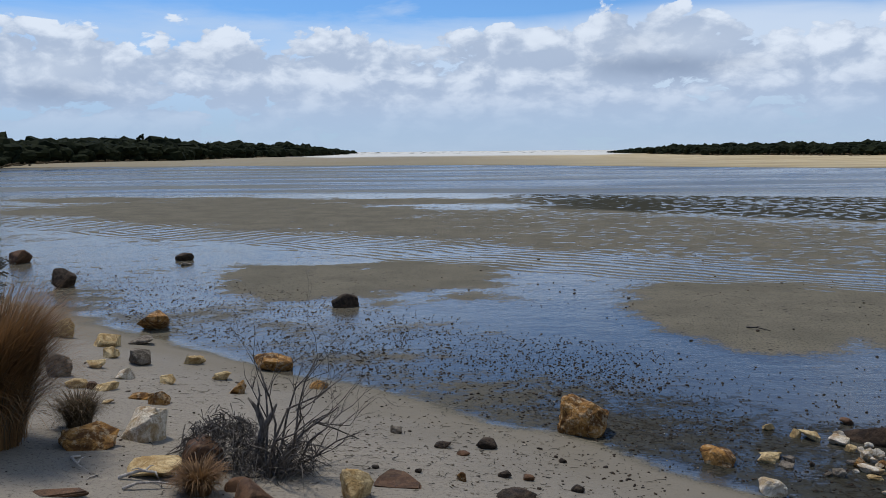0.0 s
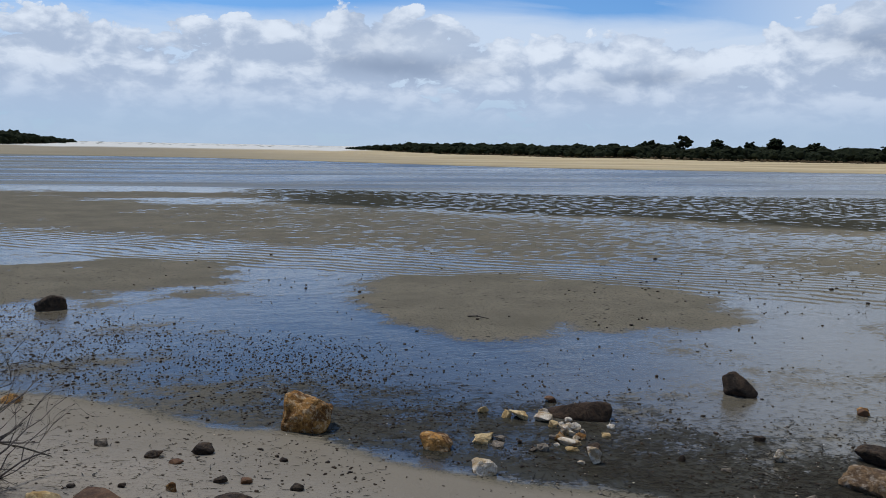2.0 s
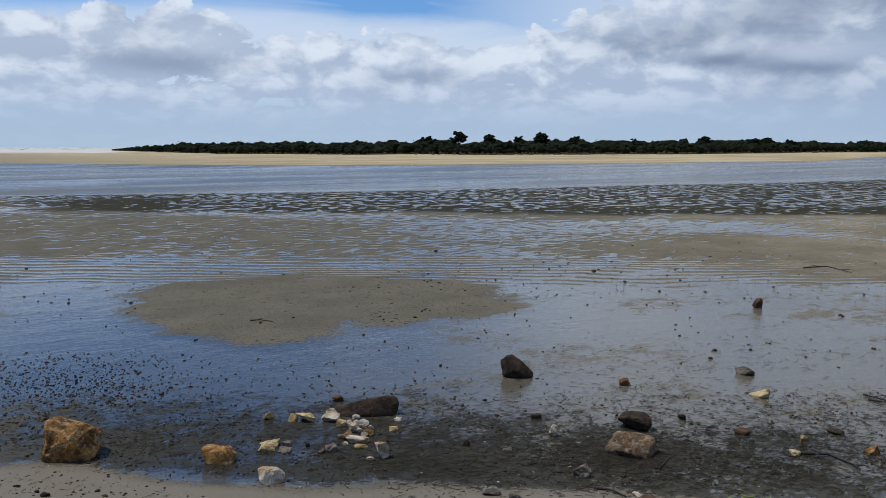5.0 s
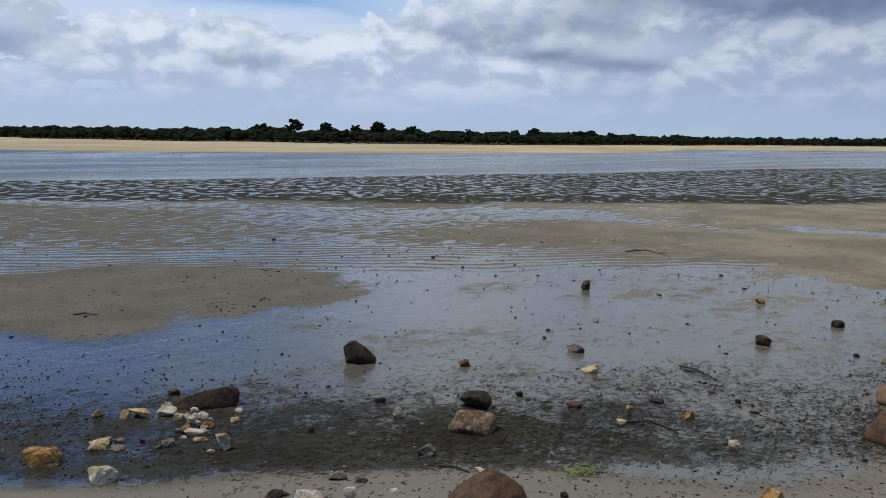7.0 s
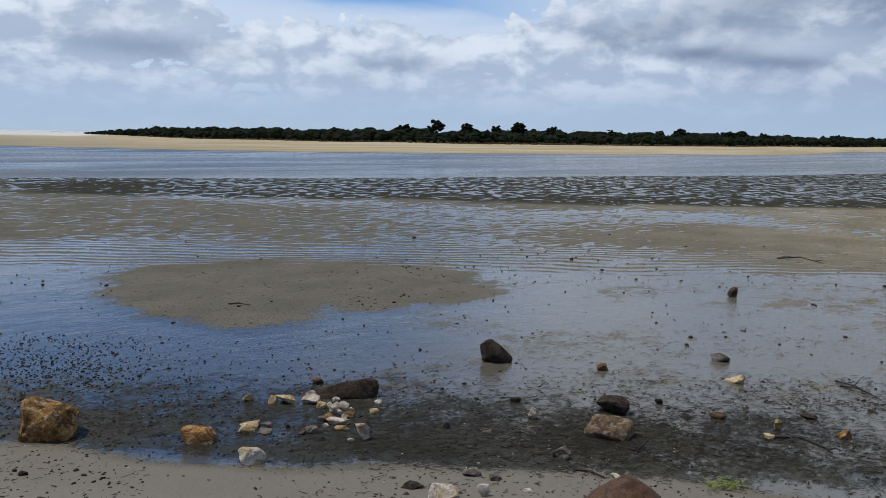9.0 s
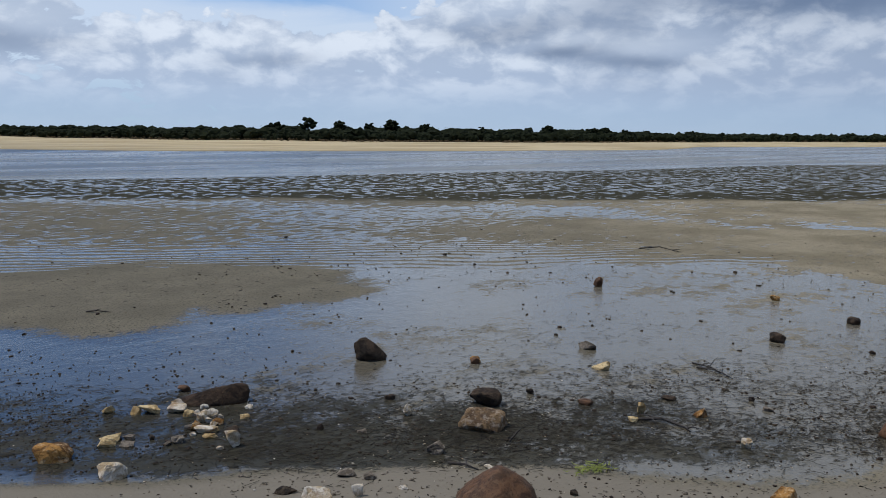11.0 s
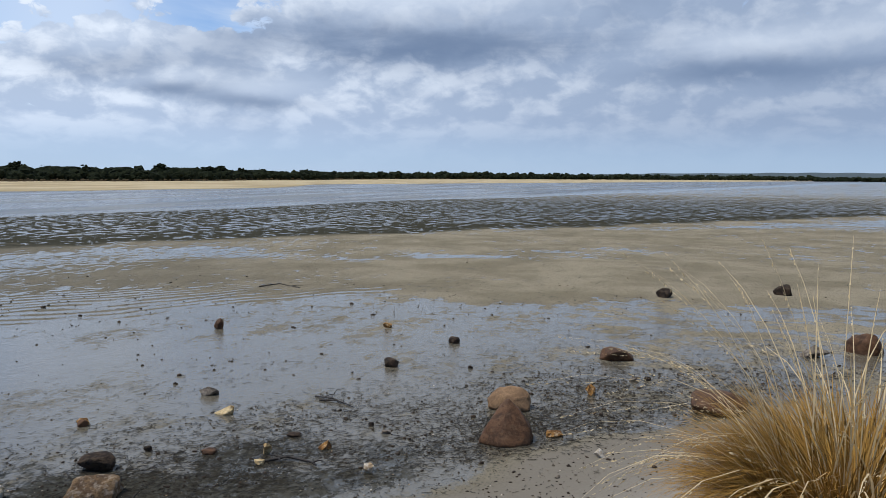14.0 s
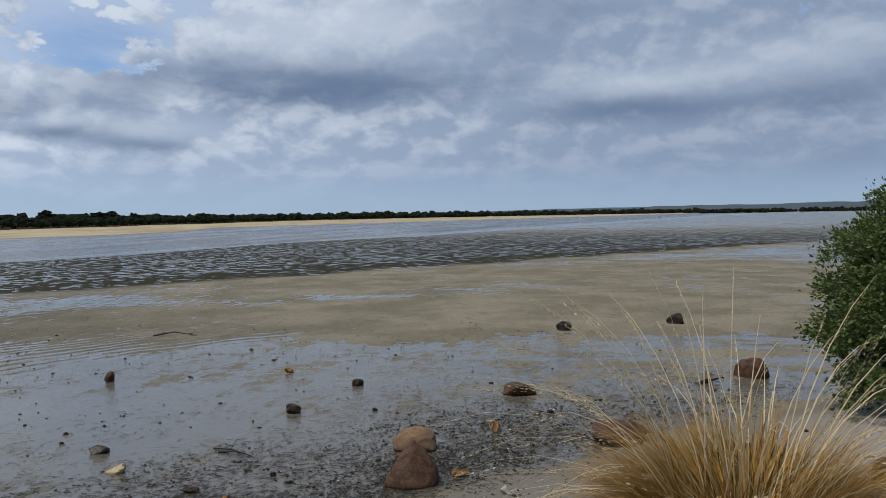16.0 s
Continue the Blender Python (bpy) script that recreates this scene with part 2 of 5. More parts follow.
def ground_material():
    m, n = material("wet_sand")
    place = n.add("ShaderNodeNewGeometry").outputs["Position"]
    xyz = n.add("ShaderNodeSeparateXYZ", {0: place})
    x, y, z = xyz.outputs[0], xyz.outputs[1], xyz.outputs[2]
    plan = n.vec("MULTIPLY", place, (1, 1, 0))
    away = n.add("ShaderNodeVectorMath", {0: plan}, operation="LENGTH").outputs["Value"]
    along = n.math("SUBTRACT", n.math("MULTIPLY", x, 0.742), n.math("MULTIPLY", y, 0.67))
    off = n.math("ADD", n.math("MULTIPLY", x, 0.67), n.math("MULTIPLY", y, 0.742))
    # long straight ripple marks, parallel to the shore
    band = n.math("ADD", n.math("MULTIPLY", x, 0.60), n.math("MULTIPLY", y, 0.80))
    sway = n.noise(n.stretch(plan, (0.10, 0.10, 1)), 1.0, 3.0)
    band = n.math("ADD", band, n.math("MULTIPLY", n.math("SUBTRACT", sway, 0.5), 3.2))
    in_band = n.math("MULTIPLY", n.ramp(band, 14.4, 15.2), n.ramp(band, 19.0, 17.2))
    wobble = n.noise(n.stretch(plan, (0.35, 1.0, 1), 37), 0.9, 4.0, 0.6)
    crest = n.math("SINE", n.math("ADD", n.math("MULTIPLY", band, 18.0), n.math("MULTIPLY", wobble, 9.0)))
    broken = n.ramp(n.noise(n.stretch(plan, (0.30, 1.6, 1), 37), 1.3, 4.0, 0.6), 0.30, 0.62, 0.15, 1.0)
    ripple = n.math("MULTIPLY", n.math("MULTIPLY", n.math("ADD", crest, 0.10), n.math("MULTIPLY", in_band, broken)), n.ramp(x, 14.0, 22.0, 0.026, 0.008))
    # ripple-marked mud further out, with pools between the humps
    across = n.math("ADD", y, n.math("MULTIPLY", x, 0.20))
    row = n.math("ADD", n.math("MULTIPLY", x, 0.635), n.math("MULTIPLY", y, 0.773))
    rag = n.math("MULTIPLY", n.math("SUBTRACT", n.noise(n.stretch(plan, (0.25, 0.25, 1)), 1.0, 5.0, 0.6), 0.5), 5.0)
    in_mud = n.math("MULTIPLY", n.ramp(n.math("ADD", row, rag), 30.0, 31.6), n.ramp(n.math("ADD", across, n.math("MULTIPLY", rag, 0.4)), 51.5, 48.5))
    in_mud = n.math("MULTIPLY", in_mud, n.math("MULTIPLY", n.ramp(x, 3.0, 8.0), n.ramp(x, 160.0, 60.0)))
    hump = n.add("ShaderNodeCombineXYZ", {0: n.math("MULTIPLY", n.math("SUBTRACT", n.math("MULTIPLY", x, 0.773), n.math("MULTIPLY", y, 0.635)), 0.85), 1: n.math("MULTIPLY", row, 0.50), 2: 0.0}).outputs[0]
    lumps = n.noise(hump, 2.5, 4.0, 0.62, 0.4)
    mud = n.math("MULTIPLY", n.math("MULTIPLY", n.math("SUBTRACT", lumps, 0.445), in_mud), 0.34)
    # chop: small humps in the water between the ripples and the mud
    in_chop = n.math("MULTIPLY", n.math("MULTIPLY", n.ramp(band, 16.5, 19.0), n.ramp(row, 31.5, 29.0)), n.math("MULTIPLY", n.ramp(x, -3.0, 6.0), n.ramp(x, 26.0, 14.0, 0.25, 1.0)))
    chop = n.noise(n.stretch(plan, (0.8, 1.5, 1), 37), 2.6, 4.0, 0.6, 0.3)
    mud = n.math("ADD", mud, n.math("MULTIPLY", n.math("MULTIPLY", n.math("SUBTRACT", chop, 0.50), in_chop), 0.16))
    # patches between the bars
    patch = n.math("MULTIPLY", n.math("SUBTRACT", n.noise(n.stretch(plan, (0.5, 1.1, 1), -20), 0.9, 6.0, 0.65), 0.5), 0.052)
    streak = n.noise(n.stretch(plan, (1.0, 0.13, 1), 8), 1.3, 6.0, 0.66)
    patch = n.math("ADD", patch, n.math("MULTIPLY", n.math("MULTIPLY", n.math("SUBTRACT", streak, 0.465), n.ramp(along, 5.0, 11.0)), 0.075))
    fine = n.math("MULTIPLY", n.math("SUBTRACT", n.noise(plan, 3.2, 7.0, 0.70), 0.5), n.math("ADD", n.ramp(away, 11.0, 17.0, 0.030, 0.050), n.ramp(along, 0.0, 4.0, 0.0, 0.022)))
    tiny = n.math("MULTIPLY", n.math("SUBTRACT", n.noise(plan, 16.0, 4.0, 0.65), 0.5), 0.030)
    # black mud and rotting weed along the shore
    shore_mud = n.ramp(off, 10.3, 7.4)
    shore_mud = n.math("MULTIPLY", shore_mud, n.ramp(along, -7.0, -2.0, 0.25, 1.0))
    thick = n.math("ADD", n.noise(plan, 1.4, 4.0, 0.6), n.math("ADD", n.math("ADD", n.ramp(off, 9.0, 6.1, -0.12, 0.30), n.ramp(off, 5.5, 6.1, -0.75, 0.0, False)), n.ramp(along, 1.0, 6.0, 0.0, -0.42)))
    wisp = n.noise(n.stretch(plan, (1, 2.0, 1), -50), 13.0, 8.0, 0.82, 0.6)
    shore_mud = n.math("MULTIPLY", shore_mud, n.ramp(n.math("ADD", wisp, n.math("MULTIPLY", n.math("SUBTRACT", thick, 0.5), 0.75)), 0.575, 0.63))
    clump = n.math("MULTIPLY", shore_mud, 0.0165)
    mud = n.math("ADD", mud, clump)
    relief = n.math("ADD", n.math("ADD", ripple, mud), n.math("ADD", patch, n.math("ADD", fine, tiny)))
    level = n.math("ADD", z, relief)
    soft = n.math("MAXIMUM", n.ramp(off, 6.0, 6.9, 0.010, 0.0022), n.ramp(away, 18.0, 13.0, 0.0030, 0.0075))
    film = n.ramp(level, soft, n.math("MULTIPLY", soft, -1.0))
    shoal = n.ramp(n.noise(n.stretch(plan, (0.020, 0.10, 1), 13), 1.0, 6.0, 0.66), 0.44, 0.58)
    bare = n.math("MULTIPLY", n.math("MULTIPLY", shoal, n.ramp(x, 45.0, -15.0)), n.ramp(across, 46.0, 54.0))
    film = n.math("MULTIPLY", film, n.math("SUBTRACT", 1.0, n.math("MULTIPLY", bare, 0.7)))
    damp = n.ramp(n.math("ADD", z, n.math("MULTIPLY", n.math("ADD", fine, patch), 1.5)), 0.34, 0.05)
    # sand
    speck = n.noise(plan, 210.0, 2.0, 0.7)
    grit = n.noise(plan, 34.0, 4.0, 0.7)
    stain = n.noise(plan, 0.8, 6.0, 0.62)
    dry = n.mix(speck, (0.165, 0.143, 0.110, 1), (0.325, 0.280, 0.216, 1))
    dry = n.mix(n.math("MULTIPLY", n.ramp(stain, 0.4, 0.7), 0.45), dry, (0.27, 0.235, 0.185, 1))
    dent = n.noise(plan, 9.0, 6.0, 0.68)
    dry = n.mix(n.math("MULTIPLY", n.ramp(dent, 0.46, 0.62), 0.42), dry, (0.235, 0.20, 0.155, 1))
    dry = n.mix(n.math("MULTIPLY", n.ramp(grit, 0.55, 0.63), 0.75), dry, (0.10, 0.085, 0.066, 1))
    dry = n.mix(n.math("MULTIPLY", n.ramp(n.noise(plan, 75.0, 3.0, 0.7), 0.60, 0.68), 0.8), dry, (0.055, 0.046, 0.036, 1))
    wet = n.mix(n.ramp(stain, 0.35, 0.65), (0.128, 0.111, 0.078, 1), (0.168, 0.144, 0.101, 1))
    wet = n.mix(n.math("MULTIPLY", n.ramp(n.noise(n.stretch(plan, (0.6, 1.6, 1), 37), 12.0, 6.0, 0.72), 0.46, 0.62), 0.45), wet, (0.105, 0.092, 0.064, 1))
    wet = n.mix(n.math("MULTIPLY", n.ramp(along, -2.0, 12.0), 0.85), wet, n.mix(n.ramp(n.noise(plan, 0.45, 7.0, 0.68), 0.38, 0.62), (0.205, 0.168, 0.105, 1), (0.315, 0.262, 0.172, 1)))
    wet = n.mix(n.math("MULTIPLY", n.ramp(grit, 0.54, 0.60), 0.9), wet, (0.045, 0.048, 0.034, 1))
    weed = n.math("MULTIPLY", in_mud, n.ramp(n.noise(plan, 0.6, 6.0, 0.68), 0.22, 0.44))
    wet = n.mix(weed, wet, (0.038, 0.034, 0.019, 1))
    wet = n.mix(n.math("MULTIPLY", shore_mud, n.ramp(along, -1.0, 4.0, 0.92, 0.75)), wet, (0.034, 0.032, 0.022, 1))
    wet = n.mix(n.math("MULTIPLY", n.ramp(z, -0.004, 0.03), n.math("MULTIPLY", n.ramp(off, 7.2, 6.2), n.math("SUBTRACT", 1.0, shore_mud))), wet, (0.185, 0.160, 0.121, 1))
    pale = n.ramp(away, 85.0, 130.0)
    far_sand = n.mix(n.ramp(n.noise(n.stretch(plan, (0.03, 0.15, 1), 13), 1.0, 6.0, 0.65), 0.40, 0.60), (0.36, 0.275, 0.145, 1), (0.50, 0.40, 0.23, 1))
    far_sand = n.mix(n.ramp(x, 80.0, -10.0, 0.0, 0.85), far_sand, (0.215, 0.18, 0.115, 1))
    wet = n.mix(n.math("MULTIPLY", pale, n.ramp(z, -0.02, 0.10)), wet, far_sand)
    wet = n.mix(bare, wet, (0.15, 0.14, 0.10, 1))
    dots = n.add("ShaderNodeTexVoronoi", {"Vector": plan, "Scale": 5.5}, feature="F1").outputs["Distance"]
    dots = n.math("MULTIPLY", n.ramp(dots, 0.19, 0.13), n.ramp(n.noise(plan, 1.7, 3.0), 0.36, 0.54))
    wet = n.mix(n.math("MULTIPLY", dots, n.ramp(off, 7.0, 9.0)), wet, (0.035, 0.031, 0.024, 1))
    dry = n.mix(n.math("MULTIPLY", n.ramp(along, -1.0, 3.5, 0.0, 0.9), n.ramp(away, 40.0, 20.0)), dry, n.mix(speck, (0.29, 0.252, 0.196, 1), (0.44, 0.385, 0.305, 1)))
    colour = n.mix(damp, dry, wet)
    colour = n.mix(n.math("MULTIPLY", pale, n.ramp(z, -0.02, 0.10)), colour, far_sand)
    white = n.math("MULTIPLY", n.math("MULTIPLY", n.ramp(away, 330.0, 400.0), n.ramp(z, 0.05, 0.20)), n.ramp(n.math("SUBTRACT", x, n.math("MULTIPLY", y, 0.28)), 25.0, -25.0))
    tuft = n.math("MULTIPLY", n.ramp(n.noise(n.stretch(plan, (0.16, 0.05, 1)), 1.0, 5.0, 0.6), 0.55, 0.60), n.ramp(z, 0.7, 1.1))
    colour = n.mix(white, colour, n.mix(tuft, (0.58, 0.56, 0.50, 1), (0.12, 0.12, 0.08, 1)))
    # under water: darker mud in the pools by the near shore
    murk = n.math("MULTIPLY", n.ramp(along, 1.0, -3.5), n.ramp(along, -10.0, -5.0))
    pool = n.mix(murk, (0.118, 0.103, 0.074, 1), (0.034, 0.034, 0.030, 1))
    pool = n.mix(n.math("MULTIPLY", n.ramp(away, 14.0, 30.0), n.ramp(along, 14.0, 4.0)), pool, (0.125, 0.115, 0.090, 1))
    pool = n.mix(n.math("MULTIPLY", shore_mud, n.ramp(along, -1.0, 4.0, 0.92, 0.75)), pool, (0.034, 0.032, 0.022, 1))
    pool = n.mix(n.ramp(across, 46.0, 54.0), pool, n.mix(shoal, (0.030, 0.034, 0.036, 1), (0.11, 0.105, 0.085, 1)))
    colour = n.mix(n.math("MULTIPLY", film, 0.85), colour, pool)
    rough = n.ramp(damp, 0.0, 1.0, 0.95, 0.60)
    waves = n.noise(n.stretch(plan, (0.8, 1.3, 1), 35), 7.0, 5.0, 0.7)
    swell = n.noise(n.stretch(plan, (0.12, 0.5, 1), 13), 0.5, 5.0, 0.65)
    wind = n.math("ADD", n.ramp(away, 10.0, 35.0, 0.05, 0.11), n.ramp(across, 46.0, 56.0, 0.0, 0.05))
    gust = n.ramp(n.noise(n.stretch(plan, (0.022, 0.15, 1), 13), 1.0, 7.0, 0.70, 0.4), 0.40, 0.60, 0.0, 0.17)
    wind = n.math("ADD", wind, n.math("MULTIPLY", gust, n.ramp(across, 46.0, 54.0)))
    wind = n.math("ADD", wind, n.math("MULTIPLY", in_mud, 0.09))
    sheen = n.math("MAXIMUM", film, n.math("MULTIPLY", damp, n.math("ADD", n.math("MULTIPLY", shore_mud, 0.14), 0.07)))
    dull = n.mix(film, (0.32, 0.32, 0.32, 1), wind)
    p = n.add("ShaderNodeBsdfPrincipled", {"Base Color": colour, "Roughness": rough, "Coat Weight": sheen, "Coat IOR": 1.50,
                                           "Coat Roughness": dull, "Specular IOR Level": n.ramp(damp, 0.0, 1.0, 0.25, 0.0)})
    b = n.add("ShaderNodeBump", {"Height": n.math("ADD", n.math("MULTIPLY", relief, 0.45), n.math("ADD", n.math("MULTIPLY", dent, n.ramp(damp, 1.0, 0.0, 0.006, 0.050)), n.math("MULTIPLY", grit, 0.011))), "Strength": 0.8, "Distance": 1.0})
    tilt = n.math("ADD", n.math("MULTIPLY", n.math("MULTIPLY", crest, in_band), 0.004), n.math("MULTIPLY", n.math("MULTIPLY", chop, in_chop), 0.045))
    c = n.add("ShaderNodeBump", {"Height": n.math("ADD", n.math("ADD", tilt, n.math("MULTIPLY", waves, n.ramp(away, 8.0, 25.0, 0.0034, 0.0020))), n.math("ADD", n.math("MULTIPLY", swell, n.ramp(across, 46.0, 56.0, 0.008, 0.055)), n.math("MULTIPLY", n.math("ADD", patch, fine), 0.25))), "Strength": 0.8, "Distance": 1.0})
    n.tree.links.new(b.outputs[0], p.inputs["Normal"])
    n.tree.links.new(c.outputs[0], p.inputs["Coat Normal"])
    n.add("ShaderNodeOutputMaterial", {0: p.outputs[0]})
    return m


def rock_material(name, light, dark, stain, rough=0.85, spots=0.5, relief=0.9):
    m, n = material(name)
    co = n.add("ShaderNodeTexCoord").outputs["Object"]
    rnd = n.add("ShaderNodeObjectInfo").outputs["Random"]
    co = n.vec("ADD", co, n.add("ShaderNodeCombineXYZ", {0: n.math("MULTIPLY", rnd, 40.0), 1: 0.0, 2: 0.0}).outputs[0])
    big = n.noise(co, 8.0, 7.0, 0.68, 0.8)
    fine = n.noise(co, 60.0, 5.0, 0.7)
    colour = n.mix(n.ramp(big, 0.40, 0.60), (*dark, 1), (*light, 1))
    colour = n.mix(n.math("MULTIPLY", n.ramp(n.noise(co, 19.0, 5.0, 0.65), 0.50, 0.62), spots), colour, (*stain, 1))
    colour = n.mix(n.math("MULTIPLY", n.ramp(fine, 0.50, 0.68), 0.6), colour, (*[c * 0.5 for c in dark], 1))
    finish(n, {"Base Color": colour, "Roughness": rough, "Specular IOR Level": 0.12}, n.math("ADD", n.math("MULTIPLY", big, 1.0), n.math("MULTIPLY", fine, 0.4)), relief, 0.045)
    return m


def leaf_material(name, colour, other, rough=0.6, through=0.3, shine=0.3):
    m, n = material(name)
    rnd = n.add("ShaderNodeNewGeometry").outputs["Random Per Island"]
    obj = n.add("ShaderNodeObjectInfo").outputs["Random"]
    tint = n.mix(rnd, (*colour, 1), (*other, 1))
    tint = n.mix(n.math("MULTIPLY", obj, 0.35), tint, (*[c * 0.55 for c in colour], 1))
    p = n.add("ShaderNodeBsdfPrincipled", {"Base Color": tint, "Roughness": rough, "Specular IOR Level": shine})
    t = n.add("ShaderNodeBsdfTranslucent", {0: tint})
    s = n.add("ShaderNodeMixShader", {0: through, 1: p.outputs[0], 2: t.outputs[0]})
    n.add("ShaderNodeOutputMaterial", {0: s.outputs[0]})
    return m


def bark_material(name, light, dark):
    m, n = material(name)
    co = n.add("ShaderNodeTexCoord").outputs["Object"]
    a = n.noise(n.stretch(co, (1, 1, 0.25)), 40.0, 5.0, 0.65)
    colour = n.mix(n.ramp(a, 0.35, 0.65), (*dark, 1), (*light, 1))
    finish(n, {"Base Color": colour, "Roughness": 0.9}, a, 0.5, 0.004)
    return m


MAT_GROUND = ground_material()
MAT_OCHRE = rock_material("ochre_stone", (0.42, 0.215, 0.062), (0.11, 0.050, 0.016), (0.70, 0.55, 0.34), 0.8, 0.42)
MAT_PALE = rock_material("pale_stone", (0.70, 0.53, 0.28), (0.42, 0.27, 0.11), (0.17, 0.10, 0.045), 0.9, 0.4)
MAT_DARK = rock_material("dark_stone", (0.072, 0.048, 0.031), (0.026, 0.020, 0.015), (0.10, 0.074, 0.048), 0.8)
MAT_BROWN = rock_material("brown_stone", (0.125, 0.064, 0.032), (0.062, 0.034, 0.019), (0.19, 0.115, 0.065), 0.6, 0.3, 0.3)
MAT_LOG = rock_material("wet_brown_stone", (0.072, 0.044, 0.026), (0.026, 0.017, 0.011), (0.11, 0.072, 0.042), 0.6, 0.4)
MAT_TAN = rock_material("tan_stone", (0.29, 0.175, 0.088), (0.19, 0.112, 0.058), (0.34, 0.22, 0.12), 0.65, 0.3, 0.3)
MAT_FLAT = rock_material("brown_ochre_stone", (0.22, 0.14, 0.07), (0.09, 0.055, 0.03), (0.50, 0.42, 0.32), 0.8, 0.4)
MAT_GREY = rock_material("grey_stone", (0.22, 0.18, 0.135), (0.10, 0.08, 0.058), (0.38, 0.32, 0.24))
MAT_SCRUB = leaf_material("scrub_leaf", (0.010, 0.014, 0.007), (0.030, 0.034, 0.015), 0.95, 0.05, 0.05)
MAT_BARK = bark_material("dead_bark", (0.13, 0.108, 0.088), (0.035, 0.028, 0.023))

MAT_WHITE = rock_material("whitish_stone", (0.74, 0.66, 0.53), (0.44, 0.32, 0.18), (0.24, 0.12, 0.045), 0.9, 0.45)
MAT_DUNE = leaf_material("dune_grass", (0.13, 0.085, 0.040), (0.075, 0.058, 0.028), 0.9, 0.1)
MAT_STRAW = leaf_material("straw", (0.56, 0.32, 0.075), (0.105, 0.055, 0.014), 0.7, 0.2, 0.12)
MAT_STRAW_PALE = leaf_material("pale_straw", (0.76, 0.60, 0.34), (0.56, 0.42, 0.22), 0.6, 0.25)
MAT_STRAW_DARK = leaf_material("dead_straw", (0.17, 0.125, 0.07), (0.09, 0.065, 0.04), 0.8, 0.15)
MAT_RUST = leaf_material("rusty_grass", (0.29, 0.155, 0.06), (0.13, 0.075, 0.033), 0.7, 0.25)
MAT_LEAF = leaf_material("shrub_leaf", (0.165, 0.205, 0.050), (0.065, 0.098, 0.022), 0.45, 0.2)
MAT_GREYLEAF = leaf_material("grey_leaf", (0.17, 0.155, 0.125), (0.10, 0.09, 0.07), 0.8, 0.15)
MAT_FROND = leaf_material("dead_frond", (0.060, 0.050, 0.042), (0.13, 0.11, 0.09), 0.8, 0.1)
MAT_WEED = leaf_material("seaweed", (0.013, 0.011, 0.008), (0.048, 0.040, 0.025), 0.6, 0.05, 0.12)
MAT_ALGA = leaf_material("green_alga", (0.24, 0.27, 0.05), (0.10, 0.12, 0.025), 0.5, 0.2)
MAT_WOOD = bark_material("wet_wood", (0.045, 0.035, 0.026), (0.018, 0.015, 0.012))
MAT_DRIFT = bark_material("driftwood", (0.46, 0.41, 0.35), (0.26, 0.22, 0.18))

# ---- ground ----
def build_ground():
    az = np.concatenate([np.arange(-180, -48, 4.0), np.arange(-48, 122, 0.22), np.arange(122, 180, 4.0)])
    r = [0.25]
    while r[-1] < 4600:
        k = r[-1]
        r.append(k * (1.06 if k < 2.5 else 1.011 if k < 30 else 1.022 if k < 300 else 1.05))
    r = np.array(r)
    a = np.radians(az)
    x, y = np.outer(r, np.sin(a)), np.outer(r, np.cos(a))
    z = ground_z(x, y)
    verts = np.concatenate([np.stack([x, y, z], -1).reshape(-1, 3), [[0, 0, height(0, 0)]]])
    k = len(az)
    i, j = np.meshgrid(np.arange(len(r) - 1), np.arange(k), indexing="ij")
    jn = (j + 1) % k
    quads = np.stack([i * k + j, (i + 1) * k + j, (i + 1) * k + jn, i * k + jn], -1).reshape(-1, 4)[:, ::-1]
    hub = len(verts) - 1
    mid = np.array([[hub, jj, (jj + 1) % k, (jj + 1) % k] for jj in range(k)])
    me = bpy.data.meshes.new("ground")
    me.from_pydata(verts.tolist(), [], quads.tolist() + [(int(q[0]), int(q[2]), int(q[1])) for q in mid])
    me.polygons.foreach_set("use_smooth", np.full(len(me.polygons), True))
    me.materials.append(MAT_GROUND)
    me.update()
    return tagged(new("ground", me), "wet tidal flat of olive sand with shallow pools and a pale beach", "ground", kind="structure")


ground = build_ground()


# ---- far shore ----
def ball():
    """A coarse ball: corners and triangles."""
    bm = bmesh.new()
    bmesh.ops.create_icosphere(bm, subdivisions=2, radius=1.0)
    bm.verts.ensure_lookup_table()
    v, f = np.array([p.co[:] for p in bm.verts]), np.array([[p.index for p in q.verts] for q in bm.faces])
    bm.free()
    return v, f


BALL_V, BALL_F = ball()


def canopy(rng, centre, radius, lumps, leaves, leaf, floor=0.0, fine=1.0):
    """Triangles of one crown: uneven rounded clumps of foliage with loose small leaves round them."""
    tris = []
    for _ in range(lumps):
        a, r, h = rng.uniform(0, 6.28), math.sqrt(rng.uniform(0, 1)) * 0.62, rng.uniform(0.12, 0.62)
        c = np.array([math.sin(a) * r, math.cos(a) * r, h * (1 - 0.35 * r)]) * radius
        size = rng.uniform(0.26, 0.44) * fine
        v = BALL_V * (1 + rng.normal(0, 0.16, (len(BALL_V), 1))) * size * radius * np.array([1, 1, 0.8])
        tris.append((v + c)[BALL_F])
        way = rng.normal(0, 1, (leaves, 3))
        way /= np.linalg.norm(way, axis=1)[:, None]
        p = c + way * size * radius * np.array([1, 1, 0.8]) * rng.uniform(0.9, 1.16, (leaves, 1))
        tris.append(p[:, None, :] + rng.uniform(-leaf, leaf, (leaves, 3, 3)))
    tris = np.concatenate(tris)
    tris[..., 2] = np.maximum(tris[..., 2], floor)
    return tris + np.asarray(centre)


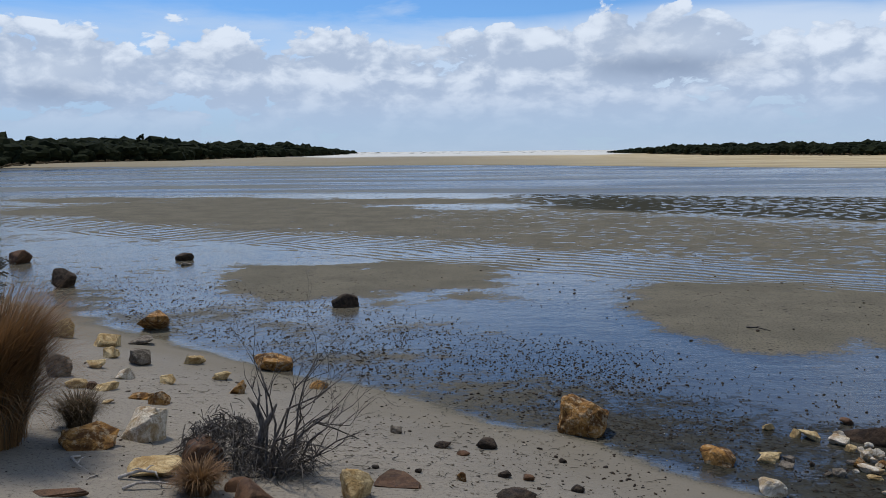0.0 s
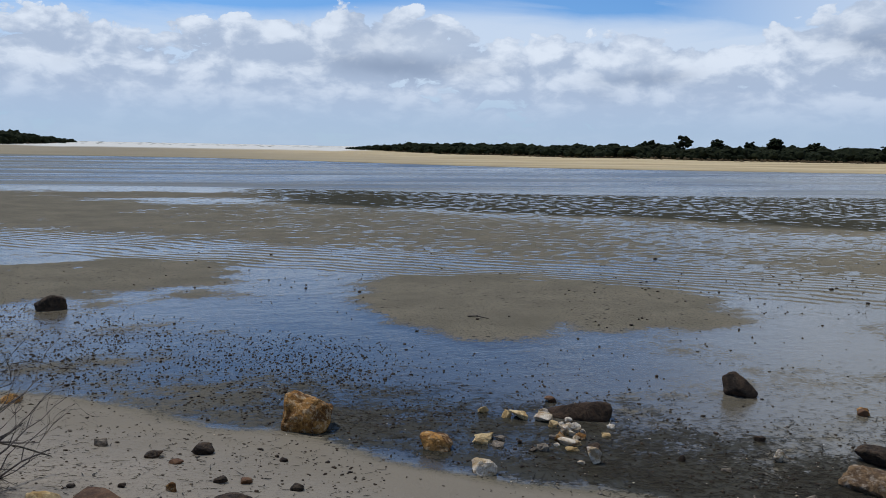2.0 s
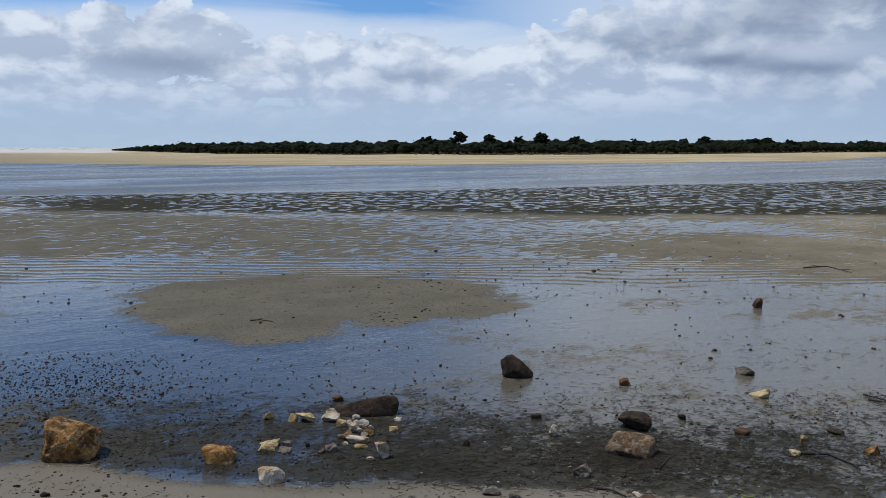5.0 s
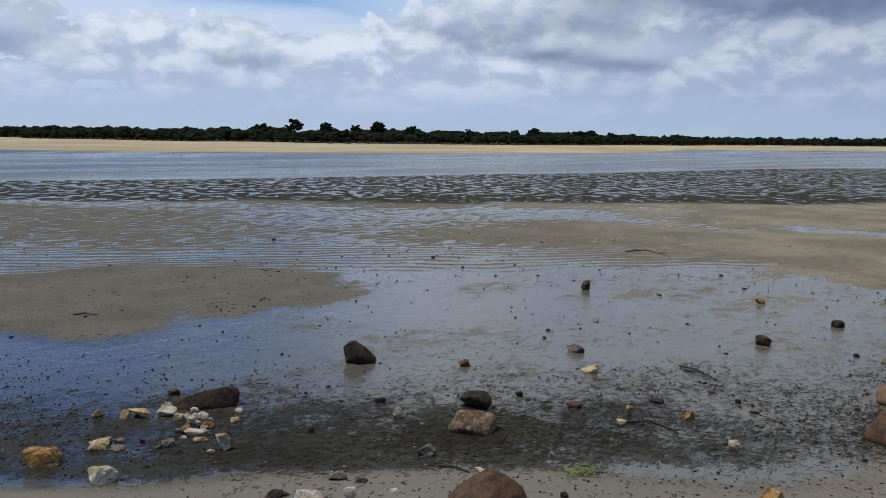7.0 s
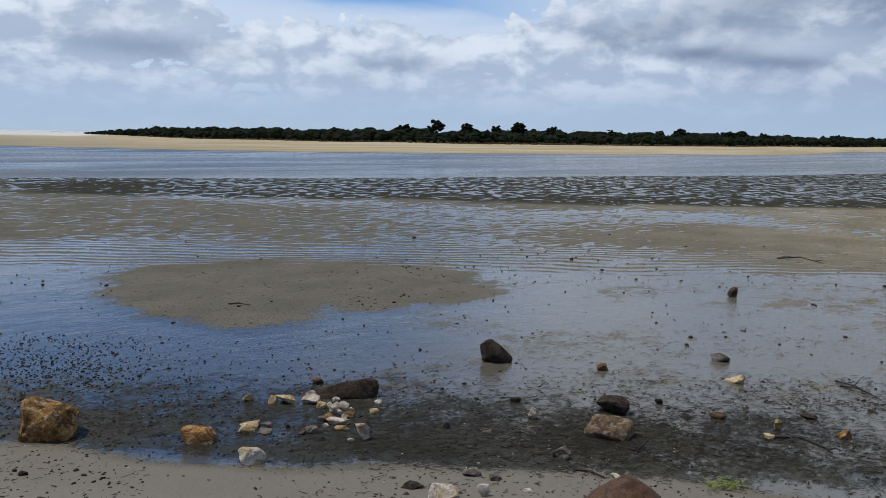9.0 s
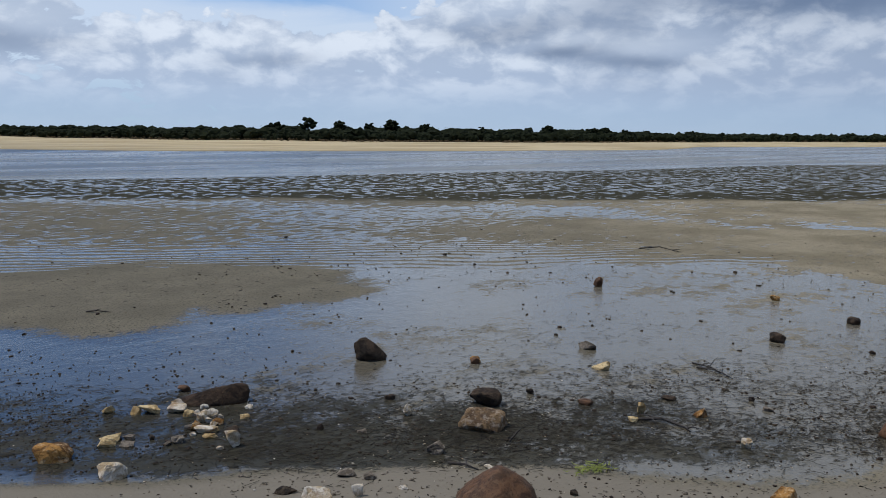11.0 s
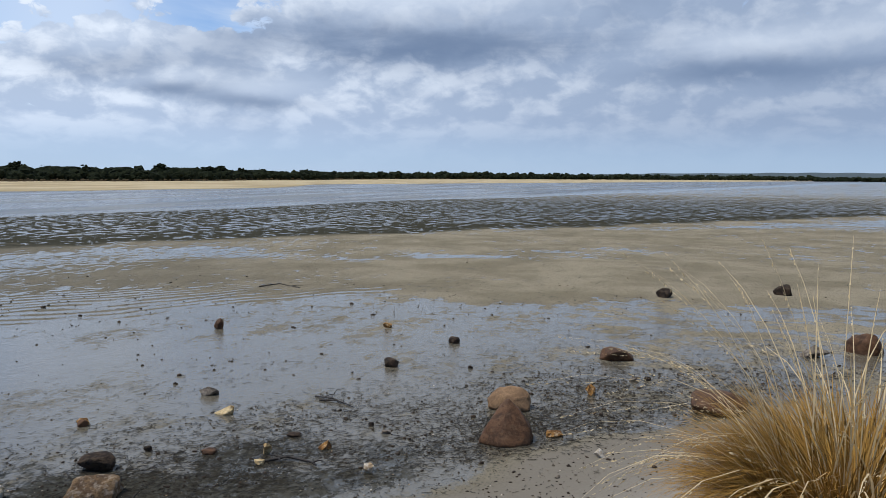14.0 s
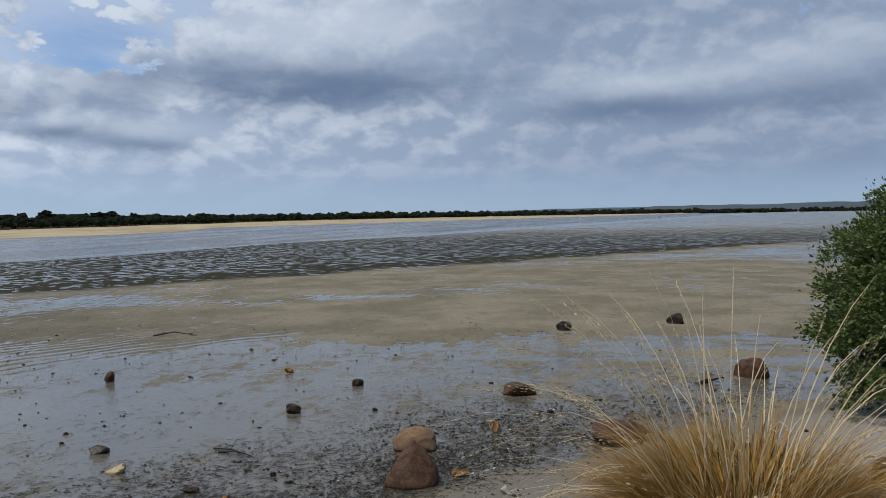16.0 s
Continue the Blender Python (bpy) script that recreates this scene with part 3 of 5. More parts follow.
def scrub(name, az_from, az_to, count, seed, high, depth, label, mat=None, start=1.0, lumps=5):
    rng = np.random.default_rng(seed)
    tris = []
    for _ in range(count):
        a = rng.uniform(az_from, az_to)
        back = rng.uniform(0, 1) ** 1.5
        d = float(bank_edge(a)) * (start + depth * back) + rng.normal(0, 1.5)
        x, y = d * math.sin(radians(a)), d * math.cos(radians(a))
        h = float(np.interp(a, high[0], high[1])) * rng.uniform(0.6, 1.05) * (0.65 + 0.35 * back ** 0.5)
        rad = np.array([h * rng.uniform(0.9, 1.5), h, h * 1.05])
        tris.append(canopy(rng, (x, y, height(x, y)), rad, lumps, 26, 0.035 * h + d * 0.00022))
    v = np.concatenate(tris).reshape(-1, 3)
    me = mesh_from(name, v, np.arange(len(v)).reshape(-1, 3), mat or MAT_SCRUB)
    return tagged(new(name, me), label, "scrub", kind="stuff")


scrub("headland_scrub", -46, -4.2, 600, 1, ([-46, -24, -14, -8, -5.5, -4.2], [8.0, 8.0, 8.4, 9.2, 6.4, 2.0]), 0.25, "dense dark green coastal scrub on the far headland")
scrub("far_shore_scrub", 13.2, 64, 1100, 2, ([13.2, 15, 17, 20, 40, 64], [1.2, 3.4, 4.2, 4.3, 4.6, 4.8]), 0.20, "dense dark green coastal scrub along the far sandbank")
scrub("distant_scrub", 60, 135, 1000, 3, ([60, 66, 75, 100, 135], [4.6, 5.6, 7.6, 9.5, 10.5]), 0.25, "low dark green scrub on the distant shore")

scrub("dune_grass", -46, -5, 500, 4, ([-46, -5], [0.9, 0.9]), 0.04, "low brown dune grass below the headland scrub", MAT_DUNE, 0.965, 2)
scrub("bank_grass", 14, 75, 900, 5, ([14, 75], [0.7, 1.0]), 0.04, "low reddish-brown grass along the far sandbank", MAT_DUNE, 0.965, 2)


def tube(points, radii, sides=6):
    """Corners and quads of a tapering limb along points."""
    points = [Vector(p) for p in points]
    v, f = [], []
    for i, p in enumerate(points):
        d = (points[min(i + 1, len(points) - 1)] - points[max(i - 1, 0)]).normalized()
        s = d.orthogonal().normalized()
        t = d.cross(s)
        for k in range(sides):
            a = 2 * math.pi * k / sides
            v.append(p + (s * math.cos(a) + t * math.sin(a)) * radii[i])
    for i in range(len(points) - 1):
        for k in range(sides):
            n = (k + 1) % sides
            f.append((i * sides + k, i * sides + n, (i + 1) * sides + n, (i + 1) * sides + k))
    v.append(points[-1])
    last = (len(points) - 1) * sides
    for k in range(sides):
        f.append((last + k, last + (k + 1) % sides, len(v) - 1, len(v) - 1))
    return v, f


def tubes(name, limbs, mat):
    """One mesh of many limbs, each (points, radii, sides)."""
    verts, faces = [], []
    for pts, rad, sides in limbs:
        v, f = tube(pts, rad, sides)
        k = len(verts)
        verts += v
        faces += [tuple(dict.fromkeys(i + k for i in q)) for q in f]
    me = bpy.data.meshes.new(name)
    me.from_pydata([tuple(p) for p in verts], [], faces)
    me.polygons.foreach_set("use_smooth", np.full(len(me.polygons), True))
    me.materials.append(mat)
    me.update()
    return me


def thing(name, x, y, label, category, z=None, group=""):
    ob = new(name)
    ob.location = (x, y, height(x, y) if z is None else z)
    return tagged(ob, label, category, group)


def child(name, me, parent, label=""):
    ob = new(name, me)
    ob.parent = parent
    return tagged(ob, label)


def far_tree(az, top, wide, seed, open_crown, label):
    rng = np.random.default_rng(seed)
    d = float(bank_edge(az)) * 1.07
    x, y = d * math.sin(radians(az)), d * math.cos(radians(az))
    z = height(x, y)
    high = 2.5 + top / 1380 * d - z
    ob = thing("tree", x, y, label, "tree", group="trees on the far shore")
    lean = rng.normal(0, 0.06, 2) * high
    fork = Vector((lean[0], lean[1], high * 0.5))
    limbs = [([(0, 0, -0.1), fork * 0.5, fork], [0.05 * high, 0.04 * high, 0.028 * high], 7)]
    tips = []
    for k in range(6):
        a = k * 1.05 + rng.uniform(-0.3, 0.3)
        out = wide * d / 1440 * 0.5 * rng.uniform(0.4, 0.85)
        tip = Vector((math.sin(a) * out, math.cos(a) * out * 0.8, high * rng.uniform(0.60, 0.88)))
        tips.append(tip)
        limbs.append(([fork * rng.uniform(0.75, 1.0), (fork + tip) / 2 + Vector((0, 0, 0.04 * high)), tip], [0.022 * high, 0.014 * high, 0.005 * high], 5))
    child("trunk", tubes("trunk", limbs, MAT_BARK), ob)
    w = wide * d / 1440 * 0.5
    leaves = []
    for k in range(34 if open_crown else 64):
        way = rng.normal(0, 1, 3)
        way = way / np.linalg.norm(way) * rng.uniform(0.30, 0.85)
        way[2] = abs(way[2]) * 1.15 - 0.30
        spot = np.array([lean[0], lean[1], high * 0.58]) + way * np.array([w * 0.85, w * 0.85, high * 0.38])
        big = rng.uniform(0.20, 0.32) * min(w, high * 0.5)
        leaves.append(canopy(rng, spot, np.array([big, big, big * 0.8]) * 1.6, 3, 24, 0.016 * high, -9))
    leaves.append(canopy(rng, (0, 0, high * 0.12), np.array([w * 0.7, w * 0.7, high * 0.55]), 8, 40, 0.018 * high, -9, 0.8))
    v = np.concatenate(leaves).reshape(-1, 3)
    v[:, 2] *= high / v[:, 2].max()
    child("crown", mesh_from("crown", v, np.arange(len(v)).reshape(-1, 3), MAT_SCRUB), ob)
    return ob


for az, top, wide, see in ((36.3, 27, 36, 1), (38.5, 22, 34, 0), (42.0, 25, 32, 0), (44.3, 18.5, 34, 0), (34.05, 19, 40, 0), (48.0, 14, 40, 1),
                           (52.7, 18, 34, 0), (55.8, 14.5, 30, 0), (56.6, 15, 40, 0), (58.0, 12, 30, 1), (62.1, 10.5, 26, 0), (40.3, 19, 24, 1), (-18.2, 32.5, 22, 1)):
    far_tree(az, top, wide, int(az * 10) % 97 + 3, see, "dark open-crowned coastal tree above the scrub" if see else "dark round-crowned coastal tree above the scrub")


def hills():
    """A long low wooded ridge on the horizon."""
    az = np.radians(np.arange(70, 150, 0.15))
    rows = []
    for d, share in ((2900, 0.0), (3100, 0.55), (3400, 1.0), (4200, 0.6)):
        deg = np.degrees(az)
        h = 36 * step(deg, 71, 92) * (0.75 + 0.18 * grain(deg, deg * 0, 9.0, 21) + 0.05 * grain(deg, deg * 0, 1.2, 22))
        rows.append(np.stack([d * np.sin(az), d * np.cos(az), h * share], -1))
    v = np.concatenate(rows)
    k = len(az)
    i, j = np.meshgrid(np.arange(3), np.arange(k - 1), indexing="ij")
    f = np.stack([i * k + j, i * k + j + 1, (i + 1) * k + j + 1, (i + 1) * k + j], -1).reshape(-1, 4)
    # dark woods with the blue of distant air haze put into their colour
    m, n = material("hazed_woods")
    co = n.add("ShaderNodeNewGeometry").outputs["Position"]
    finish(n, {"Base Color": n.mix(n.noise(co, 0.02, 6.0, 0.7), (0.040, 0.058, 0.060, 1), (0.075, 0.095, 0.095, 1)), "Roughness": 1.0})
    return tagged(new("backdrop_hills", mesh_from("backdrop_hills", v, f, m, True)), "long low wooded ridge on the horizon, coloured blue-green for haze", "hills", kind="structure")


hills()

# ---- rocks ----
def broken_mesh(name, seed, mat, points=11, rough=0.05, shape=None):
    """An angular stone: the hull of random points, cut finer and roughened; fills about a unit box."""
    rng = np.random.default_rng(seed)
    bm = bmesh.new()
    if shape is None:
        shape = rng.normal(0, 1, (points, 3))
        shape = shape / np.linalg.norm(shape, axis=1)[:, None] * rng.uniform(0.8, 1.0, (points, 1))
        shape = np.sign(shape) * np.abs(shape) ** 0.9 * np.array([1.0, 1.0, 1.25])
    for p in shape:
        bm.verts.new(p)
    hull = bmesh.ops.convex_hull(bm, input=bm.verts)
    bmesh.ops.delete(bm, geom=[g for g in hull["geom_interior"] if isinstance(g, bmesh.types.BMVert)], context="VERTS")
    bmesh.ops.bevel(bm, geom=list(bm.edges), offset=0.05, segments=1, affect="EDGES", profile=0.5)
    bmesh.ops.triangulate(bm, faces=list(bm.faces))
    bmesh.ops.subdivide_edges(bm, edges=list(bm.edges), cuts=2, use_grid_fill=True)
    if points > 14:
        for _ in range(5):
            bmesh.ops.smooth_vert(bm, verts=list(bm.verts), factor=0.5, use_axis_x=True, use_axis_y=True, use_axis_z=True)
    shift = Vector(rng.uniform(-50, 50, 3))
    for v in bm.verts:
        q = v.co.copy()
        v.co = q * (1 + noise.noise(q * 2.0 + shift) * rough * 1.6 + noise.noise(q * 7.0 + shift) * rough)
    me = bpy.data.meshes.new(name)
    bm.to_mesh(me)
    bm.free()
    co = np.empty(len(me.vertices) * 3)
    me.vertices.foreach_get("co", co)
    co = co.reshape(-1, 3)
    lo, hi = co.min(0), co.max(0)
    co = (co - (lo + hi) / 2) / (hi - lo)
    co[:, 2] += 0.5
    me.vertices.foreach_set("co", co.ravel())
    me.polygons.foreach_set("use_smooth", np.full(len(me.polygons), points > 14))
    me.materials.append(mat)
    me.update()
    return me


def stone(x, y, wide, deep, high, turn, seed, mat, label, angular, sink=0.10, name="rock", shape=None):
    me = broken_mesh(name, seed, mat, 12 if angular == 1 else 20, 0.075 if angular == 1 else 0.045, shape)
    me.transform(Matrix.Diagonal((wide, deep, high * (1 + sink), 1)))
    ob = new(name, me)
    ob.matrix_world = pose(x, y, height(x, y) - sink * high, 0, 0, turn)
    return tagged(ob, label, "rock", "stones on the shore")


STONES = {k: [] for k in "bkgpow"}
STONES["b"] += [
    (-9.32, 19.24, 0.532, 0.475, 0.332, 33),
    (-2.97, 7.28, 0.101, 0.079, 0.072, 29),
    (0.32, 5.97, 0.106, 0.072, 0.036, 1),
    (0.76, 5.53, 0.083, 0.064, 0.043, -2),
    (-1.46, 5.30, 0.288, 0.273, 0.187, 7),
    (-1.13, 4.84, 0.170, 0.152, 0.078, 4),
    (-0.96, 4.50, 0.254, 0.196, 0.159, 1),
    (6.57, 5.81, 0.097, 0.079, 0.066, -52),
    (6.36, 4.25, 0.128, 0.102, 0.042, -53),
    (11.38, 7.48, 0.150, 0.109, 0.162, -67),
    (11.35, 1.25, 0.464, 0.403, 0.166, -90),
    (12.98, -2.01, 0.517, 0.429, 0.290, -88),
    (9.18, -0.03, 0.588, 0.539, 0.230, -97),
    (6.33, 4.22, 0.126, 0.101, 0.041, -64),
    (6.58, -1.83, 0.205, 0.180, 0.220, -99),
    (3.59, 5.82, 0.049, 0.033, 0.031, -19),
]
STONES["b"] += [
    (3.89, 7.09, 0.125, 0.107, 0.057, -33),
]
STONES["k"] += [
    (-6.80, 15.65, 0.451, 0.363, 0.360, 18),
    (-5.56, 19.38, 0.448, 0.299, 0.181, 13),
    (-1.22, 13.19, 0.445, 0.296, 0.220, 17),
    (0.17, 6.24, 0.138, 0.118, 0.050, -2),
    (0.52, 6.24, 0.175, 0.125, 0.078, -1),
    (0.59, 5.56, 0.100, 0.077, 0.041, 1),
    (-0.02, 5.33, 0.056, 0.046, 0.026, 10),
    (1.09, 6.02, 0.064, 0.060, 0.029, -4),
    (1.07, 5.33, 0.098, 0.087, 0.047, -19),
    (0.61, 5.02, 0.264, 0.228, 0.066, 1),
    (5.12, 5.55, 0.106, 0.070, 0.046, -50),
    (4.19, 5.37, 0.058, 0.048, 0.054, -27),
    (3.22, 4.46, 0.150, 0.115, 0.038, -29),
    (5.68, 4.86, 0.301, 0.240, 0.141, -59),
    (6.19, 4.76, 0.076, 0.051, 0.050, -51),
    (7.00, 3.76, 0.144, 0.125, 0.036, -61),
]
STONES["k"] += [
    (7.53, 3.20, 0.057, 0.040, 0.042, -55),
    (9.93, 3.95, 0.191, 0.174, 0.118, -76),
    (11.64, 3.64, 0.168, 0.144, 0.090, -78),
    (10.17, 2.96, 0.073, 0.049, 0.040, -81),
    (4.53, 3.07, 0.055, 0.047, 0.034, -55),
    (10.27, 0.77, 0.085, 0.058, 0.052, -75),
    (17.41, 0.97, 0.333, 0.253, 0.188, -94),
    (18.60, -1.37, 0.382, 0.248, 0.229, -105),
    (11.67, 3.67, 0.134, 0.103, 0.076, -65),
    (3.66, 5.85, 0.108, 0.099, 0.037, -19),
    (3.11, 6.13, 0.059, 0.040, 0.036, -24),
]
STONES["g"] += [
    (-5.26, 18.44, 0.240, 0.186, 0.070, 4),
    (-3.63, 10.51, 0.313, 0.240, 0.105, 18),
    (-3.08, 8.84, 0.239, 0.195, 0.170, 13),
    (-3.48, 7.78, 0.241, 0.215, 0.225, 24),
    (-0.21, 6.62, 0.097, 0.085, 0.059, 6),
    (2.97, 6.26, 0.102, 0.094, 0.029, -29),
    (3.22, 5.93, 0.105, 0.094, 0.057, -29),
    (3.13, 5.94, 0.076, 0.063, 0.031, -20),
    (2.90, 6.14, 0.116, 0.099, 0.036, -35),
    (4.52, 4.35, 0.142, 0.095, 0.090, -51),
    (4.39, 5.08, 0.085, 0.065, 0.030, -42),
    (3.72, 4.45, 0.141, 0.109, 0.044, -34),
    (3.79, 4.27, 0.098, 0.087, 0.047, -29),
    (7.98, 5.34, 0.212, 0.168, 0.097, -47),
    (7.38, 2.98, 0.100, 0.087, 0.035, -57),
    (10.20, 0.94, 0.112, 0.080, 0.064, -89),
]
STONES["g"] += [
    (12.44, -1.29, 0.409, 0.292, 0.148, -98),
    (3.42, 6.14, 0.070, 0.050, 0.040, -38),
]
STONES["p"] += [
    (-4.63, 10.45, 0.352, 0.298, 0.243, 17),
    (-3.88, 10.02, 0.392, 0.306, 0.171, 32),
    (-3.47, 9.06, 0.192, 0.164, 0.124, 10),
    (-2.58, 9.21, 0.230, 0.211, 0.145, 5),
    (-3.37, 8.38, 0.192, 0.164, 0.088, 30),
    (-2.47, 7.85, 0.164, 0.150, 0.092, 5),
    (-2.06, 8.31, 0.183, 0.158, 0.083, 1),
    (-2.86, 7.30, 0.257, 0.178, 0.066, 26),
    (-3.12, 7.30, 0.203, 0.147, 0.077, 18),
    (-2.65, 6.78, 0.115, 0.078, 0.029, 29),
    (-1.68, 4.98, 0.344, 0.281, 0.086, 12),
    (-0.40, 4.79, 0.208, 0.175, 0.172, 1),
    (3.12, 6.98, 0.111, 0.088, 0.058, -13),
    (3.27, 6.78, 0.099, 0.074, 0.070, -28),
    (3.37, 6.73, 0.186, 0.121, 0.075, -28),
    (2.85, 6.32, 0.173, 0.145, 0.053, -13),
]
STONES["p"] += [
    (3.57, 6.42, 0.093, 0.065, 0.056, -26),
    (3.90, 6.05, 0.091, 0.075, 0.037, -40),
    (3.46, 5.86, 0.125, 0.115, 0.033, -29),
    (2.78, 6.25, 0.146, 0.117, 0.065, -17),
    (7.38, 4.76, 0.195, 0.128, 0.085, -55),
    (6.49, 3.74, 0.073, 0.060, 0.102, -60),
    (6.25, 3.68, 0.091, 0.076, 0.042, -65),
    (3.55, 5.94, 0.079, 0.064, 0.043, -30),
    (3.51, 6.17, 0.071, 0.065, 0.044, -36),
]
STONES["o"] += [
    (-3.81, 11.64, 0.462, 0.424, 0.258, 26),
    (-1.75, 7.62, 0.179, 0.144, 0.122, 11),
    (-1.71, 9.34, 0.457, 0.325, 0.199, 6),
    (-1.06, 8.31, 0.204, 0.182, 0.090, 2),
    (-2.46, 7.08, 0.235, 0.189, 0.059, 12),
    (-2.24, 6.88, 0.197, 0.129, 0.114, 28),
    (-2.26, 5.43, 0.388, 0.299, 0.135, 33),
    (0.27, 5.29, 0.071, 0.064, 0.058, -10),
    (3.46, 6.08, 0.099, 0.078, 0.072, -38),
    (6.79, 3.33, 0.127, 0.103, 0.074, -59),
    (12.38, 5.00, 0.147, 0.096, 0.085, -74),
    (5.38, 2.04, 0.163, 0.133, 0.101, -70),
    (9.41, 1.33, 0.117, 0.109, 0.122, -89),
    (7.82, 1.45, 0.165, 0.112, 0.054, -71),
    (6.62, 5.85, 0.122, 0.091, 0.065, -44),
    (3.66, 6.08, 0.111, 0.101, 0.049, -31),
]
STONES["w"] += [
    (-2.89, 7.87, 0.203, 0.146, 0.107, 29),
    (-1.98, 5.73, 0.340, 0.259, 0.221, 29),
    (2.56, 5.62, 0.202, 0.155, 0.112, -23),
    (3.56, 6.60, 0.179, 0.162, 0.071, -19),
    (4.05, 6.21, 0.094, 0.068, 0.100, -32),
    (3.61, 6.23, 0.122, 0.111, 0.091, -33),
    (3.50, 5.99, 0.196, 0.127, 0.053, -36),
    (3.60, 6.05, 0.070, 0.052, 0.045, -19),
    (3.49, 5.57, 0.121, 0.096, 0.135, -26),
    (3.38, 5.57, 0.065, 0.059, 0.030, -33),
    (4.94, 5.12, 0.090, 0.064, 0.107, -50),
    (3.24, 4.15, 0.197, 0.148, 0.089, -28),
    (3.47, 4.02, 0.084, 0.061, 0.081, -30),
    (3.77, 3.91, 0.078, 0.063, 0.023, -37),
    (6.39, 2.73, 0.088, 0.065, 0.073, -68),
    (4.56, 3.84, 0.077, 0.056, 0.027, -49),
]
STONES["w"] += [
    (7.16, 0.94, 0.090, 0.075, 0.074, -73),
    (3.59, 6.22, 0.092, 0.073, 0.065, -31),
    (3.74, 6.32, 0.104, 0.097, 0.052, -32),
    (3.64, 6.39, 0.073, 0.056, 0.047, -31),
    (3.52, 6.00, 0.099, 0.066, 0.042, -34),
    (3.74, 6.17, 0.061, 0.040, 0.048, -38),
    (3.76, 6.49, 0.074, 0.057, 0.048, -17),
    (3.62, 6.15, 0.071, 0.049, 0.047, -31),
    (3.38, 5.99, 0.059, 0.052, 0.028, -39),
    (3.64, 6.73, 0.119, 0.094, 0.066, -33),
]
LOOKS = {
    "b": (MAT_BROWN, 2, "smooth reddish-brown boulder", "smooth reddish-brown stone"),
    "k": (MAT_DARK, 2, "wet black boulder", "small wet black stone"),
    "g": (MAT_GREY, True, "dull grey-brown broken rock", "small grey-brown broken stone"),
    "p": (MAT_PALE, True, "pale sandy angular rock", "small pale sandy angular stone"),
    "o": (MAT_OCHRE, True, "ochre and rust stained angular rock", "small ochre angular stone"),
    "w": (MAT_WHITE, True, "whitish angular rock with brown stains", "small whitish angular stone"),
}
count = 0
for kind, rows in STONES.items():
    mat, angular, big, small = LOOKS[kind]
    for x, y, wide, deep, high, turn in rows:
        count += 1
        u = 0.67 * x + 0.742 * y
        where = " on pale beach sand" if u < 5.7 else " among dark seaweed at the shore" if u < 8.0 else " in shallow water on the flat"
        stone(x, y, wide, deep, high, turn, 100 + count, mat, (big if wide > 0.17 else small) + where, angular, 0.35)


# four stones with a shape of their own
stone(1.45, 7.00, 0.46, 0.38, 0.33, -11, 901, MAT_OCHRE, "large rust and ochre angular rock standing at the water's edge", 1, 0.04, shape=[
    (-0.46, -0.25, 0), (0.30, -0.35, 0), (0.36, 0.25, 0), (-0.40, 0.30, 0), (-0.44, -0.20, 0.30), (-0.36, -0.12, 0.86), (-0.26, 0.05, 1.0), (-0.10, 0.2, 0.94), (0.20, -0.22, 0.80), (0.48, -0.12, 0.62), (0.50, 0.10, 0.58), (0.42, 0.30, 0.44), (0.02, -0.40, 0.55)])
stone(7.55, 1.85, 0.50, 0.44, 0.38, -78, 902, MAT_BROWN, "reddish-brown pyramid-shaped boulder on dark seaweed at the shore", 2, 0.04, shape=[
    (-0.50, -0.25, 0), (0.47, -0.30, 0), (0.50, 0.20, 0), (-0.42, 0.30, 0), (0.0, -0.45, 0), (-0.34, -0.25, 0.42), (0.44, -0.15, 0.42), (0.36, 0.2, 0.4), (-0.02, 0.0, 1.0), (0.08, 0.06, 0.96)])
stone(8.62, 2.08, 0.46, 0.40, 0.235, -77, 905, MAT_TAN, "rounded tan boulder behind the pyramid-shaped one", 2, 0.08, shape=[
    (-0.46, -0.25, 0.15), (0.42, -0.30, 0.1), (0.48, 0.20, 0.2), (-0.42, 0.30, 0.1), (-0.48, -0.1, 0.5), (0.5, -0.05, 0.55), (-0.34, -0.1, 0.86), (0.05, 0.0, 1.0), (0.40, 0.05, 0.88), (0.1, -0.4, 0.55), (0.0, 0.4, 0.6)])
stone(3.95, 3.25, 0.52, 0.46, 0.245, -50, 903, MAT_BROWN, "large smooth reddish-brown boulder half buried in beach sand", 2, 0.1, shape=[
    (-0.50, -0.35, 0), (0.50, -0.35, 0), (0.50, 0.35, 0), (-0.50, 0.35, 0), (-0.36, -0.1, 0.42), (-0.05, -0.05, 0.96), (0.12, 0.02, 1.0), (0.36, 0.0, 0.62), (0.0, 0.30, 0.7), (0.05, -0.32, 0.6), (0.46, -0.1, 0.3)])
stone(5.20, 4.47, 0.42, 0.30, 0.15, -49, 904, MAT_FLAT, "flat-topped brown and ochre rock beside a black one", 1, 0.05, shape=[
    (-0.50, -0.20, 0.1), (0.30, -0.40, 0), (0.50, 0.10, 0.1), (-0.40, 0.30, 0), (-0.42, -0.1, 0.75), (-0.15, 0.1, 1.0), (0.40, -0.05, 0.85), (0.35, 0.30, 0.7), (-0.1, -0.42, 0.45), (-0.3, 0.3, 0.8)])


